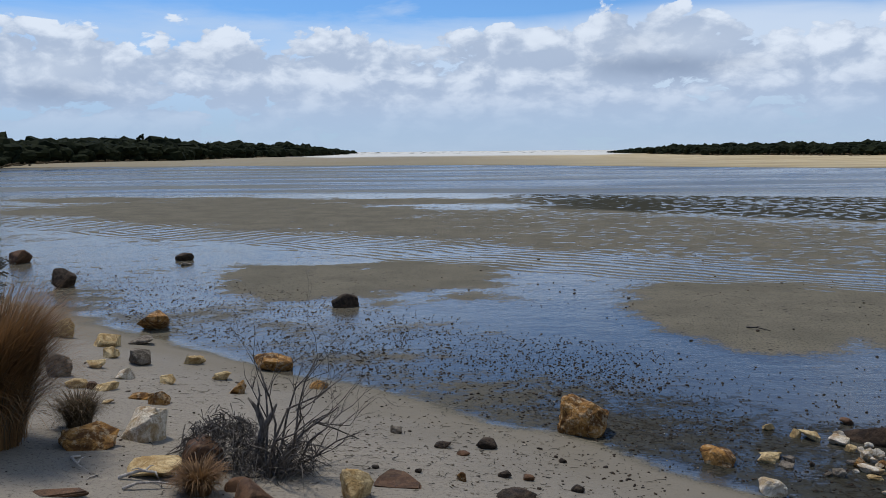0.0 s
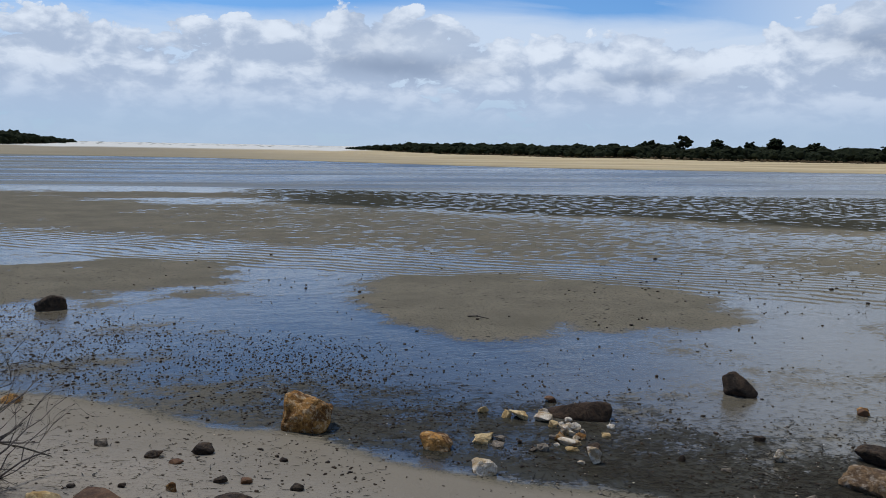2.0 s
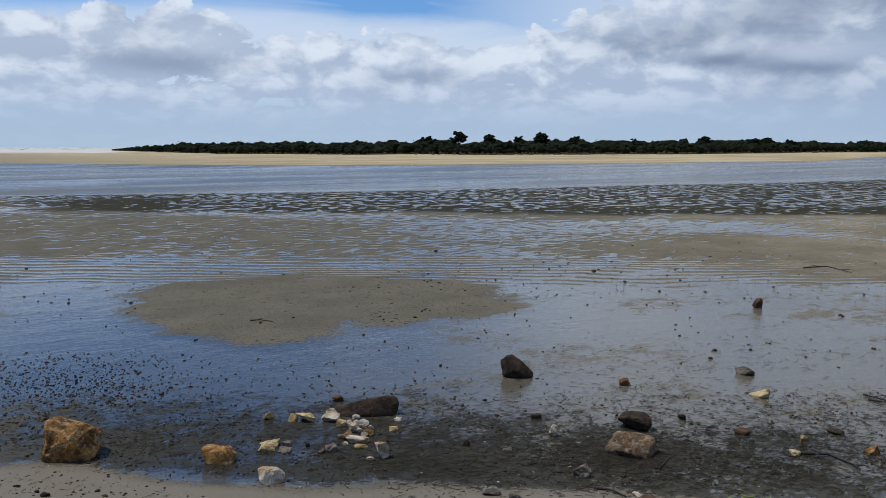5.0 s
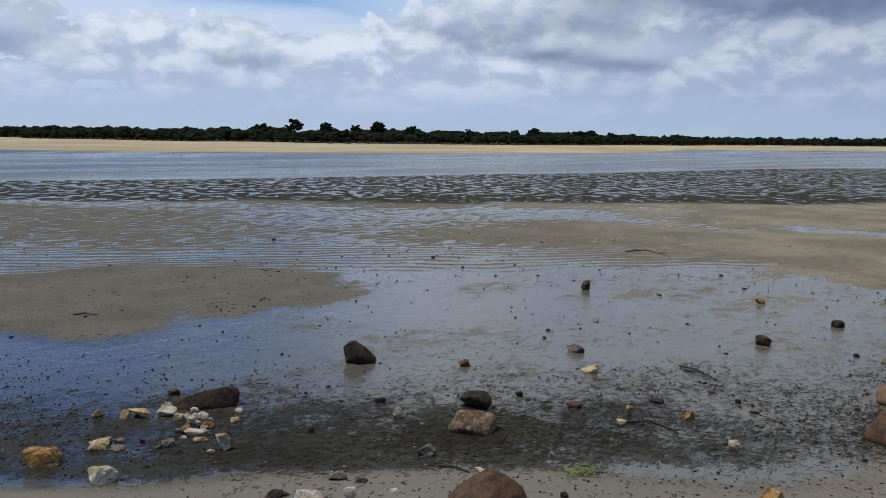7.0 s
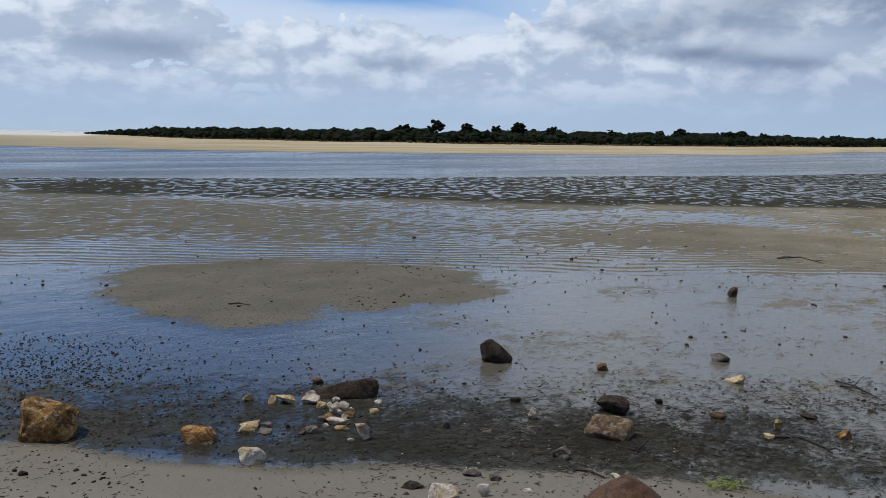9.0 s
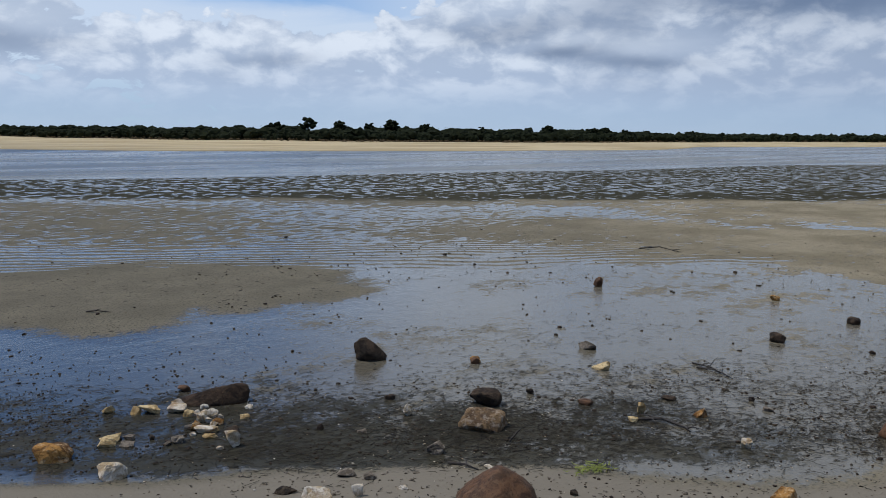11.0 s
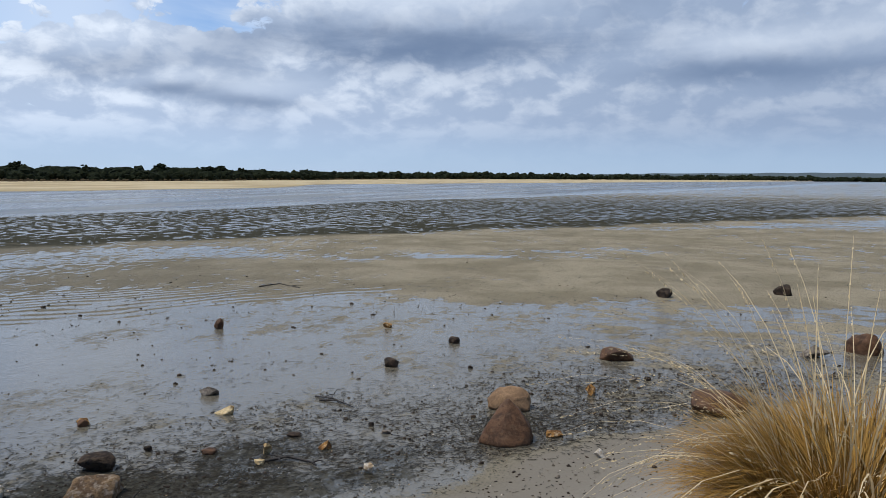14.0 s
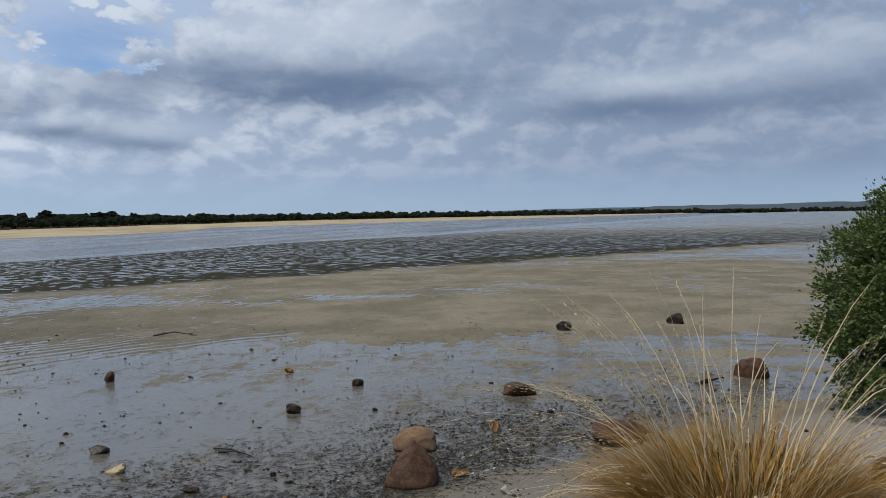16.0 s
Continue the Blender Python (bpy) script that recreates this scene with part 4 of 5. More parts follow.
def slab(x, y, outline, thick, turn, mat, label, tip=0.0):
    """A flat broken slab with an uneven outline."""
    bm = bmesh.new()
    f = bm.faces.new([bm.verts.new((px, py, 0)) for px, py in outline])
    top = bmesh.ops.extrude_face_region(bm, geom=[f])
    bmesh.ops.translate(bm, verts=[v for v in top["geom"] if isinstance(v, bmesh.types.BMVert)], vec=(0, 0, thick))
    bmesh.ops.recalc_face_normals(bm, faces=list(bm.faces))
    bmesh.ops.bevel(bm, geom=list(bm.edges), offset=thick * 0.3, segments=2, affect="EDGES")
    me = bpy.data.meshes.new("slab")
    bm.to_mesh(me)
    bm.free()
    me.materials.append(mat)
    ob = new("rock", me)
    ob.matrix_world = pose(x, y, height(x, y) - thick * 0.3, tip, 0, turn)
    return tagged(ob, label, "rock", "stones on the shore")


slab(-0.16, 5.08, [(-0.16, -0.06), (-0.02, -0.09), (0.15, -0.10), (0.16, -0.03), (0.06, 0.10), (-0.05, 0.14), (-0.13, 0.05)], 0.045, 0, MAT_BROWN,
     "flat reddish-brown slab lying on pale sand", 14)
slab(-2.02, 4.42, [(-0.18, -0.05), (0.16, -0.02), (0.10, 0.04), (-0.15, 0.06)], 0.03, 10, MAT_BROWN, "thin dark brown slab lying on beach sand", 6)

# the long boulder beside the heap of white stones, the black leaning one and a few more
stone(3.92, 6.60, 0.64, 0.24, 0.17, -34, 77, MAT_LOG, "long dark brown log-shaped boulder beside a heap of white stones", 2, 0.1, shape=[
    (-0.5, -0.2, 0.0), (-0.48, 0.2, 0.1), (-0.42, 0.0, 0.5), (-0.1, -0.4, 0.15), (-0.1, 0.3, 0.3), (-0.05, -0.1, 0.8), (0.25, -0.15, 0.98), (0.42, 0.0, 1.0), (0.5, -0.1, 0.6), (0.46, -0.3, 0.1), (0.45, 0.3, 0.2)])
stone(5.88, 6.72, 0.36, 0.26, 0.24, -44, 78, MAT_DARK, "black wet leaning boulder mirrored in a shallow pool", 2, 0.05, shape=[
    (-0.40, -0.2, 0.0), (-0.35, 0.3, 0.0), (0.45, -0.25, 0.0), (0.40, 0.3, 0.0), (-0.5, 0.0, 0.6), (-0.38, -0.1, 0.92), (-0.12, 0.0, 1.0), (0.12, -0.1, 0.78), (0.5, 0.0, 0.22), (-0.1, -0.45, 0.4), (0.0, 0.4, 0.5)])
stone(2.39, 6.25, 0.28, 0.22, 0.12, -22, 79, MAT_OCHRE, "wedge of ochre and brown rock in the seaweed", 1, 0.06, shape=[
    (-0.34, -0.25, 0.0), (0.34, -0.35, 0.0), (0.40, 0.3, 0.05), (-0.3, 0.35, 0.0), (-0.5, -0.1, 0.80), (-0.44, 0.25, 1.0), (0.16, -0.25, 0.86), (0.5, 0.0, 0.42), (0.26, 0.4, 0.74), (-0.1, 0.1, 0.98)])


# ---- pebbles, weed, sticks ----
def pebbles(name, places, sizes, mat, label, category, seed, flat=0.5):
    """Many small stones in one mesh."""
    rng = np.random.default_rng(seed)
    ico = bmesh.new()
    bmesh.ops.create_icosphere(ico, subdivisions=1, radius=0.5)
    base = np.array([v.co[:] for v in ico.verts])
    tri = np.array([[v.index for v in f.verts] for f in ico.faces])
    ico.free()
    n = len(places)
    x, y = places[:, 0], places[:, 1]
    turn = rng.uniform(0, 6.28, n)
    form = rng.uniform(0.6, 1.4, (n, 1, 3)) * np.array([1, 0.8, flat])
    v = base[None] * (1 + rng.uniform(-0.25, 0.25, (n, len(base), 1))) * form * sizes[:, None, None]
    c, s = np.cos(turn)[:, None], np.sin(turn)[:, None]
    v = np.stack([v[..., 0] * c - v[..., 1] * s, v[..., 0] * s + v[..., 1] * c, v[..., 2]], -1)
    v += np.stack([x, y, ground_z(x, y) + sizes * 0.10], -1)[:, None]
    f = tri[None] + (np.arange(n) * len(base))[:, None, None]
    return tagged(new(name, mesh_from(name, v.reshape(-1, 3), f.reshape(-1, 3), mat, True)), label, category, kind="stuff")


def shore_places(count, seed, off, along, lump=1.1, power=1.0):
    """Places strewn along the shore in patches: off and along are (from, to, most at) in metres from the water's edge and along it."""
    rng = np.random.default_rng(seed)
    n = count * 6
    u, v = SHORE + rng.triangular(off[0], off[2], off[1], n), rng.triangular(along[0], along[2], along[1], n)
    x, y = 0.67 * u + 0.742 * v, 0.742 * u - 0.67 * v
    thick = grain(x, y, lump, 31) + 0.6 * grain(x, y, lump * 0.3, 32)
    keep = rng.uniform(-0.9, 0.9, n) * power < thick + 0.15
    return np.stack([x, y], -1)[keep][:count]


rng = np.random.default_rng(8)
pebbles("dark_pebbles", shore_places(9500, 1, (-0.1, 3.6, 0.5), (-21.0, 1.0, -5.0), 1.1, 1.6), rng.lognormal(-3.93, 0.33, 9500), MAT_DARK,
        "small black wet pebbles strewn over the shallow water", "pebbles", 2, 0.42)
pebbles("shore_pebbles", shore_places(2800, 3, (0.0, 2.8, 0.5), (-2.0, 11.0, 5.0)), rng.lognormal(-4.0, 0.4, 2800), MAT_DARK,
        "small black pebbles among the seaweed", "pebbles", 4)
pebbles("flat_pebbles", shore_places(800, 5, (2.5, 18.0, 6.0), (-14.0, 16.0, 2.0), 3.0), rng.lognormal(-3.6, 0.4, 800), MAT_DARK,
        "scattered dark pebbles on the wet sand flat", "pebbles", 6)
pebbles("beach_gravel", shore_places(3200, 7, (-4.2, 0.4, -0.5), (-9.0, 8.0, -1.0)), rng.lognormal(-4.45, 0.5, 3200), MAT_GREY,
        "small grey gravel on the beach sand", "gravel", 8)
pebbles("beach_specks", shore_places(2600, 21, (-4.5, 0.5, -0.8), (-9.0, 9.0, 0.0), 0.7), rng.lognormal(-4.35, 0.5, 2600), MAT_DARK,
        "dark bits of stone and bark strewn over the beach sand", "gravel", 22)
pebbles("shell_bits", shore_places(420, 9, (-1.2, 3.0, 0.4), (-6.0, 9.0, 3.0)), rng.lognormal(-4.3, 0.30, 420), MAT_WHITE,
        "tiny white shell fragments on wet sand", "shells", 10, 0.35)


def strands(name, places, length, width, mat, label, category, seed, lift=0.01, turn_mid=None):
    """Thin limp strips lying about."""
    rng = np.random.default_rng(seed)
    n, k = len(places), 5
    a = rng.uniform(0, 6.28, n) if turn_mid is None else rng.normal(turn_mid, 0.5, n)
    long = length * rng.lognormal(0, 0.45, n)
    bend = rng.normal(0, 0.9, n)
    s = np.linspace(0, 1, k)[None]
    ang = a[:, None] + bend[:, None] * s
    px = places[:, :1] + np.cumsum(np.cos(ang), 1) * (long / k)[:, None]
    py = places[:, 1:] + np.cumsum(np.sin(ang), 1) * (long / k)[:, None]
    w = width * rng.uniform(0.5, 1.4, (n, 1)) * np.array([[0.5, 1, 1, 0.8, 0.2]])
    dx, dy = -np.sin(ang) * w, np.cos(ang) * w
    z = ground_z(px, py) + lift * rng.uniform(0.2, 1.2, (n, 1)) + rng.uniform(0, lift, (n, k))
    v = np.stack([np.stack([px - dx, py - dy, z], -1), np.stack([px, py, z + width * 0.9], -1), np.stack([px + dx, py + dy, z], -1)], 2)
    v = v.reshape(-1, 3)
    i, j = np.meshgrid(np.arange(n), np.arange(k - 1), indexing="ij")
    o = (i * k + j) * 3
    f = np.concatenate([np.stack([o, o + 1, o + 4, o + 3], -1), np.stack([o + 1, o + 2, o + 5, o + 4], -1)]).reshape(-1, 4)
    return tagged(new(name, mesh_from(name, v, f, mat, True)), label, category, kind="stuff")


strands("seaweed_litter", shore_places(8000, 11, (-0.35, 3.0, 0.5), (-4.0, 12.0, 3.0)), 0.075, 0.0030, MAT_WEED,
        "black rotting seaweed and twigs along the water's edge", "seaweed", 12, 0.006)
strands("combed_weed", shore_places(7500, 17, (0.0, 2.2, 0.35), (-5.0, 8.0, -0.5), 0.9, 1.6), 0.10, 0.0021, MAT_WEED,
        "fine dark eelgrass combed along the water's edge", "seaweed", 18, 0.004, -0.734)
strands("drifting_weed", shore_places(2600, 19, (1.2, 5.5, 2.2), (-1.0, 12.0, 3.5), 1.6, 0.8), 0.060, 0.0022, MAT_WEED,
        "thin dark wisps of weed lying on the wet flat", "seaweed", 20, 0.004, -0.734)
strands("shore_litter", shore_places(1100, 13, (-4.0, 0.3, -1.2), (-9.0, 6.0, -3.0)), 0.06, 0.0028, MAT_WEED,
        "thin dark twigs and dry weed on the beach", "litter", 14, 0.006)
strands("green_weed", np.array([5.07, 3.28]) + rng.normal(0, 1, (90, 2)) * np.array([0.085, 0.04]), 0.05, 0.005, MAT_ALGA,
        "bright yellow-green weed washed up on the sand", "seaweed", 15, 0.02)


def stick(points, radius, mat, label, name="stick", twigs=0, seed=0):
    rng = np.random.default_rng(seed)
    x0, y0 = points[0][:2]
    z0 = height(x0, y0)
    pts = [Vector((x - x0, y - y0, height(x, y) - z0 + h + radius * 0.6)) for x, y, h in points]
    limbs = [(pts, [radius * (1 - 0.6 * i / (len(pts) - 1)) for i in range(len(pts))], 6)]
    for _ in range(twigs):
        i = int(rng.integers(0, len(pts) - 1))
        p = pts[i].lerp(pts[i + 1], float(rng.uniform(0, 1)))
        q = p + Vector(rng.normal(0, 1, 3) * np.array([1, 1, 0.4])).normalized() * (pts[-1] - pts[0]).length * 0.28
        q.z = max(q.z, p.z)
        limbs.append(([p, (p + q) / 2 + Vector((0, 0, radius)), q], [radius * 0.6, radius * 0.4, radius * 0.15], 5))
    ob = new(name, tubes(name, limbs, mat))
    ob.location = (x0, y0, z0)
    return tagged(ob, label, "stick", "sticks on the shore")


stick([(4.55, 10.99, 0), (4.64, 10.88, 0.02), (4.78, 10.74, 0)], 0.012, MAT_WOOD, "small dark stick lying on the wet sand bar", twigs=1, seed=1)
stick([(6.30, 3.66, 0), (6.42, 3.50, 0.02), (6.42, 3.28, 0.0), (6.36, 3.20, 0)], 0.016, MAT_WOOD, "long black branch lying in the seaweed", twigs=3, seed=2)
stick([(15.72, 9.35, 0), (15.9, 8.95, 0.06), (15.95, 8.75, 0.02), (15.88, 8.44, 0)], 0.016, MAT_WOOD, "forked dark twig standing on the wet sand", twigs=4, seed=3)
stick([(8.16, 4.08, 0), (8.2, 3.9, 0.01), (8.1, 3.69, 0)], 0.012, MAT_WOOD, "small black twig in shallow water", twigs=2, seed=4)
stick([(-1.75, 4.62, 0), (-1.68, 4.67, 0.03), (-1.58, 4.73, 0.03), (-1.45, 4.80, 0.0)], 0.012, MAT_DRIFT, "bleached grey driftwood stick on the sand", twigs=1, seed=5)
stick([(-1.84, 4.80, 0), (-1.72, 4.84, 0.05), (-1.62, 4.82, 0.06), (-1.56, 4.74, 0.0)], 0.013, MAT_DRIFT, "bent bleached driftwood branch on the sand", twigs=2, seed=6)
stick([(-2.21, 5.15, 0), (-2.22, 5.05, 0.02), (-2.12, 4.90, 0.02), (-1.95, 4.78, 0)], 0.010, MAT_DRIFT, "crooked grey driftwood twig on the sand", twigs=2, seed=7)
stick([(5.9, 1.55, 0), (5.95, 1.4, 0.02), (5.98, 1.2, 0.0)], 0.006, MAT_DRIFT, "thin pale forked twig on the sand", twigs=2, seed=8)
stick([(4.42, 4.12, 0), (4.47, 4.0, 0.01), (4.46, 3.85, 0.0)], 0.012, MAT_WOOD, "dark curved twig half sunk in the weed", twigs=2, seed=10)
stick([(8.30, 4.20, 0), (8.22, 3.95, 0.02), (8.05, 3.62, 0.0)], 0.010, MAT_WOOD, "thin black drift twig on the wet flat", twigs=4, seed=11)
stick([(5.1, 4.1, 0), (5.15, 4.05, 0.09), (5.18, 4.0, 0.13)], 0.009, MAT_WOOD, "short dark twig standing up from the weed", twigs=1, seed=9)


# ---- grass, shrubs ----
def grass_blades(count, rng, root, length, spread, width, droop, k=6):
    """Corners and faces of many long bent blades that rise from a round root."""
    a = rng.uniform(0, 6.28, count)
    r = root * np.sqrt(rng.uniform(0, 1, count))
    out = spread * rng.uniform(0.1, 1.0, count) ** 0.8
    long = length * rng.uniform(0.55, 1.0, count)
    head = a + rng.normal(0, 0.35, count)
    s = np.linspace(0, 1, k)[None]
    lean = out[:, None] * s + droop * rng.uniform(0.3, 1.3, (count, 1)) * s ** 2.2
    step_len = (long / (k - 1))[:, None]
    hx = np.concatenate([np.zeros((count, 1)), np.cumsum(np.sin(lean)[:, 1:], 1)], 1) * step_len
    hz = np.concatenate([np.zeros((count, 1)), np.cumsum(np.cos(lean)[:, 1:], 1)], 1) * step_len
    sway = rng.normal(0, 0.05, (count, 1)) * s ** 2 * long[:, None]
    x = (r * np.sin(a))[:, None] + hx * np.sin(head)[:, None] + sway * np.cos(head)[:, None]
    y = (r * np.cos(a))[:, None] + hx * np.cos(head)[:, None] - sway * np.sin(head)[:, None]
    w = width * rng.uniform(0.6, 1.3, (count, 1)) * (1 - s ** 3 * 0.9)
    tx, ty = np.cos(head)[:, None] * w, -np.sin(head)[:, None] * w
    v = np.stack([np.stack([x - tx, y - ty, hz], -1), np.stack([x + tx, y + ty, hz], -1)], 2).reshape(-1, 3)
    i, j = np.meshgrid(np.arange(count), np.arange(k - 1), indexing="ij")
    o = (i * k + j) * 2
    f = np.stack([o, o + 1, o + 3, o + 2], -1).reshape(-1, 4)
    return v, f, x[:, -3:], y[:, -3:], hz[:, -3:]


def tussock(x, y, root, length, spread, count, seed, mat, stalk_mat, stalks, label, droop=0.9):
    rng = np.random.default_rng(seed)
    ob = thing("grass_tussock", x, y, label, "grass")
    v, f, *_ = grass_blades(count, rng, root, length, spread, 0.0040, droop)
    child("tuft", mesh_from("tuft", v, f, mat), ob)
    v, f, *_ = grass_blades(count // 5, rng, root, length * 0.6, spread * 1.5, 0.0026, droop * 1.5)
    child("dead_tuft", mesh_from("dead_tuft", v, f, MAT_STRAW_DARK), ob, "dull brown dead grass")
    v, f, *_ = grass_blades(count // 4, rng, root * 1.15, length * 0.88, 1.45, 0.0024, droop * 1.4)
    child("skirt", mesh_from("skirt", v, f, mat), ob)
    if stalks:
        v, f, sx, sy, sz = grass_blades(stalks, rng, root * 0.9, length * 1.75, spread * 1.30, 0.0040, droop * 0.50, 8)
        # seed heads: a few short scales up each stalk
        vv, ff = [v], [f]
        base = len(v)
        for i in range(stalks):
            p0, p1 = np.array([sx[i, 0], sy[i, 0], sz[i, 0]]), np.array([sx[i, 2], sy[i, 2], sz[i, 2]])
            for _ in range(22):
                p = p0 + (p1 - p0) * rng.uniform(0, 1.0)
                d = (p1 - p0) / np.linalg.norm(p1 - p0) * 0.013 + rng.normal(0, 0.003, 3)
                q = rng.normal(0, 0.0022, 3)
                vv.append(np.array([p - q, p + q, p + d + q * 0.3, p + d - q * 0.3]))
                ff.append(np.array([[base, base + 1, base + 2, base + 3]]))
                base += 4
        child("seed_spray", mesh_from("seed_spray", np.concatenate(vv), np.concatenate(ff), stalk_mat), ob, "pale straw seed stalks")
    return ob


tussock(4.34, -0.54, 0.32, 1.05, 1.50, 6500, 41, MAT_STRAW, MAT_STRAW_PALE, 170, "large golden dry grass tussock with pale seed stalks on sand")
tussock(-2.88, 5.28, 0.22, 1.18, 0.62, 4600, 42, MAT_RUST, MAT_STRAW_DARK, 0, "tall rusty brown grass tussock beside scattered rocks", 0.75)
tussock(-2.52, 5.90, 0.08, 0.34, 0.7, 700, 43, MAT_STRAW_DARK, MAT_STRAW_DARK, 0, "small dry brown grass tuft beside the big tussock", 1.1)
tussock(-1.33, 4.70, 0.07, 0.26, 0.9, 700, 44, MAT_RUST, MAT_STRAW_DARK, 0, "low rusty brown grass tuft among brown stones", 1.3)


def leafy_shrub(x, y, wide, high, seed, count, mat, label):
    """A dense round shrub of small oval leaves on many shoots."""
    rng = np.random.default_rng(seed)
    ob = thing("shrub", x, y, label, "shrub")
    limbs, shoots = [], []
    for k in range(260):
        a, e = rng.uniform(0, 6.28), rng.uniform(0.02, 1.0) ** 0.8
        r = wide * math.sqrt(max(1 - e * e * 0.75, 0.05)) * rng.uniform(0.72, 1.05)
        tip = Vector((r * math.sin(a), r * math.cos(a), high * (0.12 + 0.80 * e) * rng.uniform(0.92, 1.06)))
        mid = Vector((tip.x * 0.45, tip.y * 0.45, tip.z * 0.6))
        limbs.append(([(0, 0, -0.05), mid, tip], [0.030, 0.016, 0.005], 5))
        for _ in range(5):
            q = tip + Vector(rng.normal(0, 1, 3)) * wide * 0.11
            q.z = max(q.z, 0.08)
            limbs.append(([mid.lerp(tip, 0.6), (tip + q) / 2, q], [0.007, 0.004, 0.002], 4))
            shoots.append(q)
    child("trunk", tubes("trunk", limbs, MAT_BARK), ob)
    sh = np.array([s[:] for s in shoots])
    which = rng.integers(0, len(sh), count)
    c = sh[which] + rng.normal(0, 0.045, (count, 3)) * wide
    d = c - np.array([0, 0, high * 0.35])
    d = d / np.linalg.norm(d, axis=1)[:, None] + rng.normal(0, 0.6, (count, 3))
    d /= np.linalg.norm(d, axis=1)[:, None]
    s = np.cross(d, rng.normal(0, 1, (count, 3)))
    s /= np.linalg.norm(s, axis=1)[:, None]
    size = 0.056 * rng.uniform(0.7, 1.4, (count, 1))
    up = np.cross(d, s) * size * 0.12
    v = np.stack([c, c + d * size * 0.5 + s * size * 0.26 + up, c + d * size, c + d * size * 0.5 - s * size * 0.26 + up], 1)
    f = np.arange(count * 4).reshape(-1, 4)
    child("crown", mesh_from("crown", v.reshape(-1, 3), f, mat), ob)
    return ob


leafy_shrub(10.2, -4.20, 1.70, 2.30, 51, 175000, MAT_LEAF, "dense round green leafy shrub at the edge of the beach")
leafy_shrub(-6.38, 11.5, 0.5, 1.75, 52, 2600, MAT_GREYLEAF, "thin grey-green twiggy shrub behind the tussock")


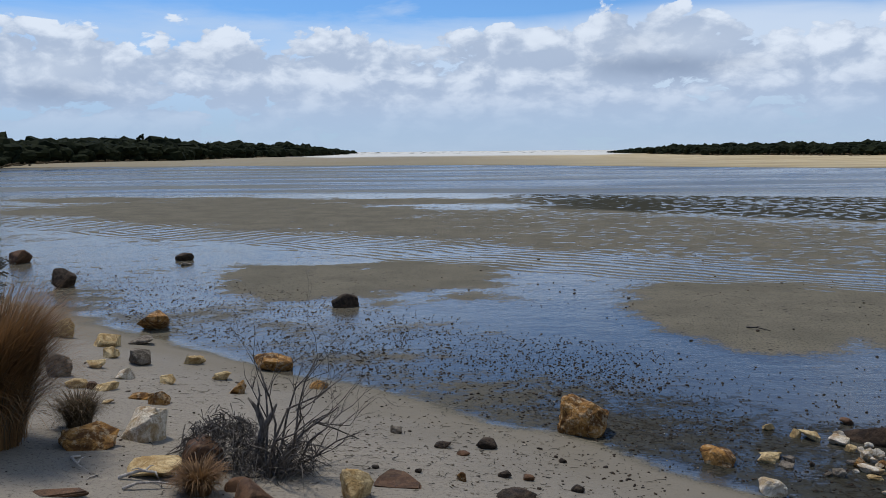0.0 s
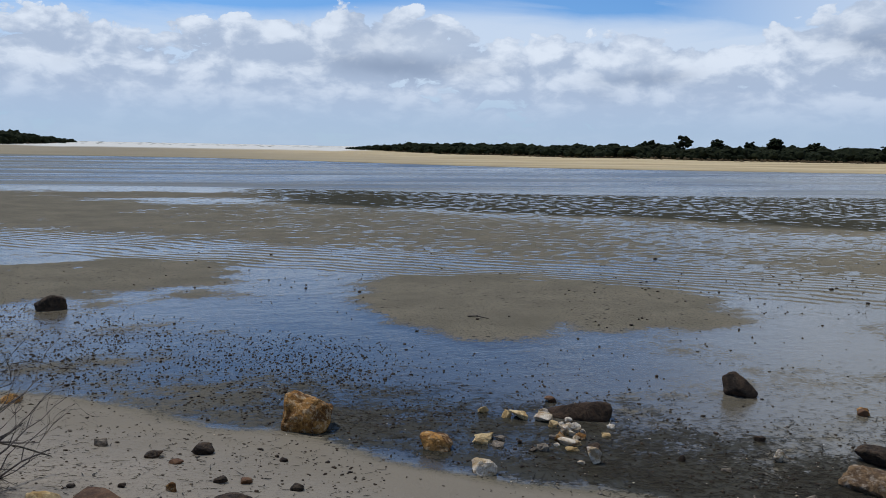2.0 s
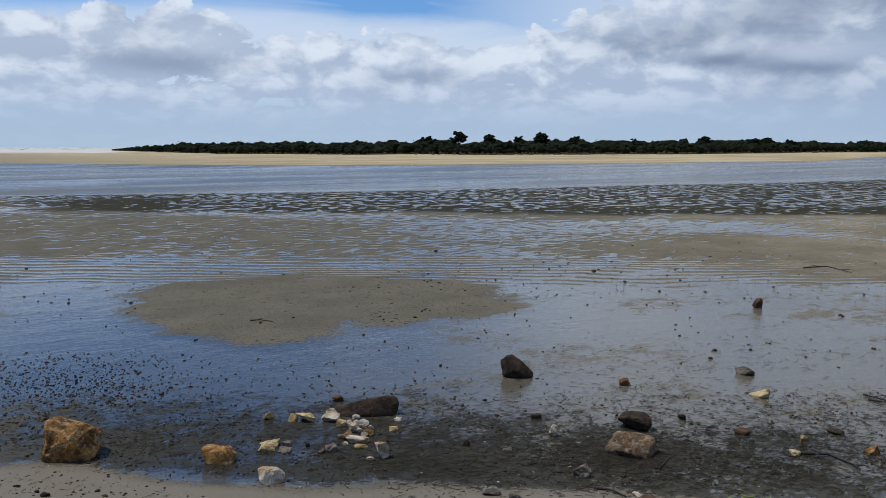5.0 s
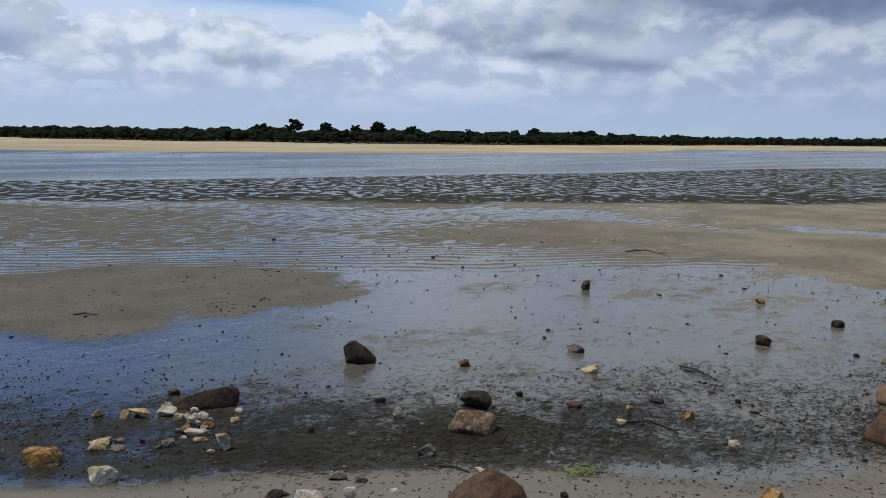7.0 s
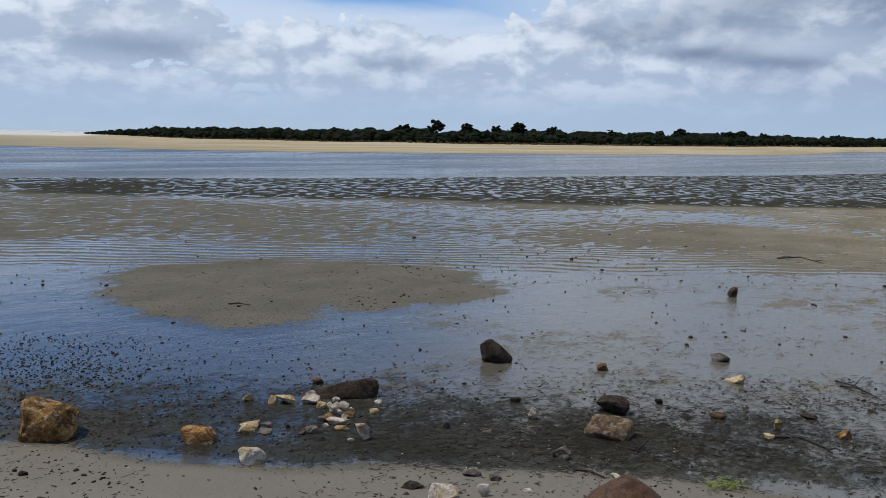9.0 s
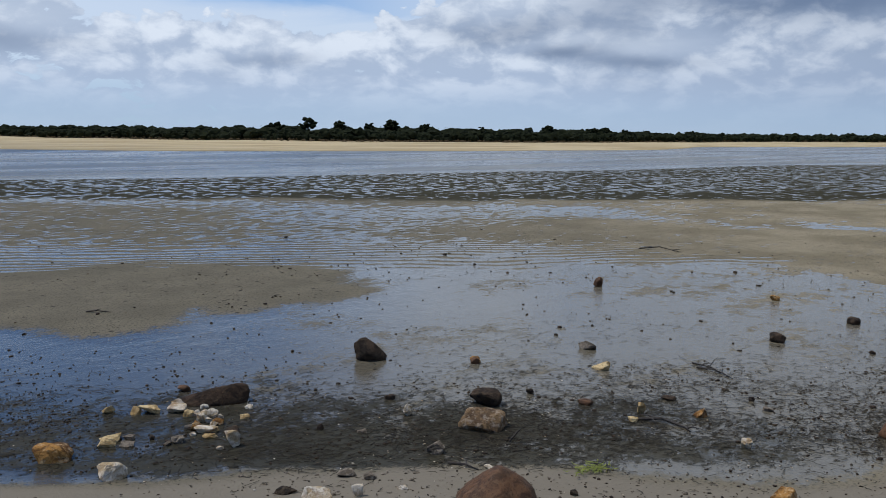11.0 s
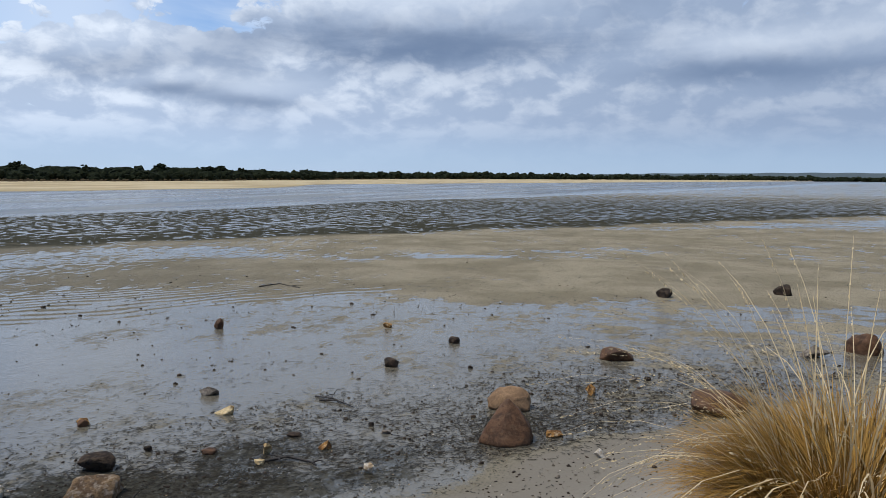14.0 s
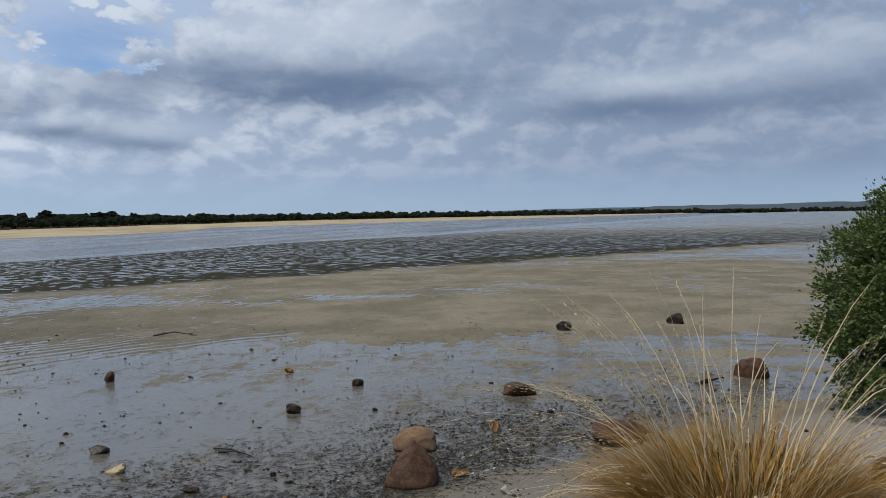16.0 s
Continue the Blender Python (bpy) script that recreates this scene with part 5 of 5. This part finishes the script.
def dead_bush(x, y, seed):
    """A bare grey bush: crooked stems that fork into fine twigs, with a hanging mat of dead fronds."""
    rng = np.random.default_rng(seed)
    ob = thing("dead_bush", x, y, "bare grey dead bush with forked twigs on the beach", "bush")
    limbs = []

    def grow(p, d, long, rad, depth):
        pts, rads = [p], [rad]
        q, w = p, d
        for i in range(4):
            w = (w + Vector(rng.normal(0, 0.30, 3)) + Vector((0.03, 0, 0.05))).normalized()
            q = q + w * long / 4
            q.z = max(q.z, 0.01)
            pts.append(q)
            rads.append(rad * (1 - 0.16 * (i + 1)))
        limbs.append((pts, rads, 6 if depth < 2 else 4))
        if depth < 4:
            for _ in range(int(rng.integers(2, 5))):
                i = int(rng.integers(2, 5))
                w2 = (w + Vector(rng.normal(0, 0.34, 3)) + Vector((0, 0, 0.08))).normalized()
                grow(pts[i], w2, long * rng.uniform(0.35, 0.7), rads[i] * 0.68, depth + 1)

    for way in ((0.42, 0.25, 0.9), (0.36, 0.45, 1.0), (0.62, 0.1, 0.55), (0.30, 0.1, 1.0), (0.75, 0.25, 0.7), (0.5, 0.3, 0.85), (0.45, 0.1, 1.0), (0.55, 0.0, 0.8), (0.40, 0.3, 0.9), (0.8, 0.0, 0.55), (0.5, 0.2, 1.0)):
        grow(Vector((rng.normal(0.03, 0.07), rng.normal(0, 0.07), 0)), Vector(way).normalized(), 0.72 * rng.uniform(0.7, 1.25), 0.0115, 1)
    for way in ((0.9, -0.1, 0.1), (0.6, -0.4, 0.1), (-0.5, 0.3, 0.15), (0.9, 0.3, 0.15), (0.3, -0.6, 0.1), (0.8, 0.1, 0.05), (-0.3, -0.3, 0.2), (0.2, 0.2, 0.3)):
        grow(Vector((0, 0, 0.02)), Vector(way).normalized(), 0.30, 0.010, 2)
    child("stem_frame", tubes("stem_frame", limbs, MAT_BARK), ob)
    stump = [([(-0.10, 0.06, 0), (-0.10, 0.05, 0.16), (-0.06, 0.05, 0.30), (-0.10, 0.06, 0.42), (-0.16, 0.07, 0.50)], [0.034, 0.030, 0.026, 0.018, 0.006], 8),
             ([(-0.06, 0.05, 0.30), (-0.01, 0.05, 0.38), (0.03, 0.05, 0.46)], [0.024, 0.018, 0.006], 7),
             ([(-0.10, 0.06, 0.42), (-0.08, 0.06, 0.52), (-0.10, 0.08, 0.62)], [0.010, 0.007, 0.002], 5)]
    child("stump", tubes("stump", stump, MAT_BARK), ob, "thick broken grey stem")
    n = 1500
    a = rng.uniform(0, 6.28, n)
    rr = np.sqrt(rng.uniform(0, 1, n))
    cx, cy = -0.38 + 0.30 * rr * np.sin(a), 0.22 + 0.24 * rr * np.cos(a)
    # the mat thins out towards the stems
    run = rng.uniform(0, 1, n) < 0.45
    cx, cy = np.where(run, rng.uniform(-0.3, 0.28, n), cx), np.where(run, rng.normal(0.0, 0.10, n), cy)
    cz = np.where(run, rng.uniform(0.03, 0.24, n), 0.26 * np.sqrt(np.maximum(1 - rr * rr, 0.02)) + 0.03 + rng.normal(0, 0.05, n))
    cz = np.maximum(cz, 0.02)
    start = np.stack([cx, cy, cz], -1)
    way = rng.normal(0, 1, (n, 3)) * np.array([0.05, 0.05, 0.015]) + np.array([0, 0, -0.055])
    mid, tip = start + way * 0.6 + np.array([0, 0, 0.012]), start + way * rng.uniform(1.2, 2.2, (n, 1))
    tip[:, 2], mid[:, 2] = np.maximum(tip[:, 2], 0.004), np.maximum(mid[:, 2], 0.008)
    side = np.cross(way, rng.normal(0, 1, (n, 3)))
    side = side / np.linalg.norm(side, axis=1)[:, None] * 0.0035
    v = np.stack([start - side, start + side, mid - side, mid + side, tip], 1).reshape(-1, 3)
    o = np.arange(n)[:, None] * 5
    f = np.concatenate([o + np.array([[0, 1, 3]]), o + np.array([[0, 3, 2]]), o + np.array([[2, 3, 4]])])
    child("frond_mat", mesh_from("frond_mat", v, f, MAT_FROND), ob, "dark stringy dead fronds")
    return ob


dead_bush(-0.98, 5.20, 61)
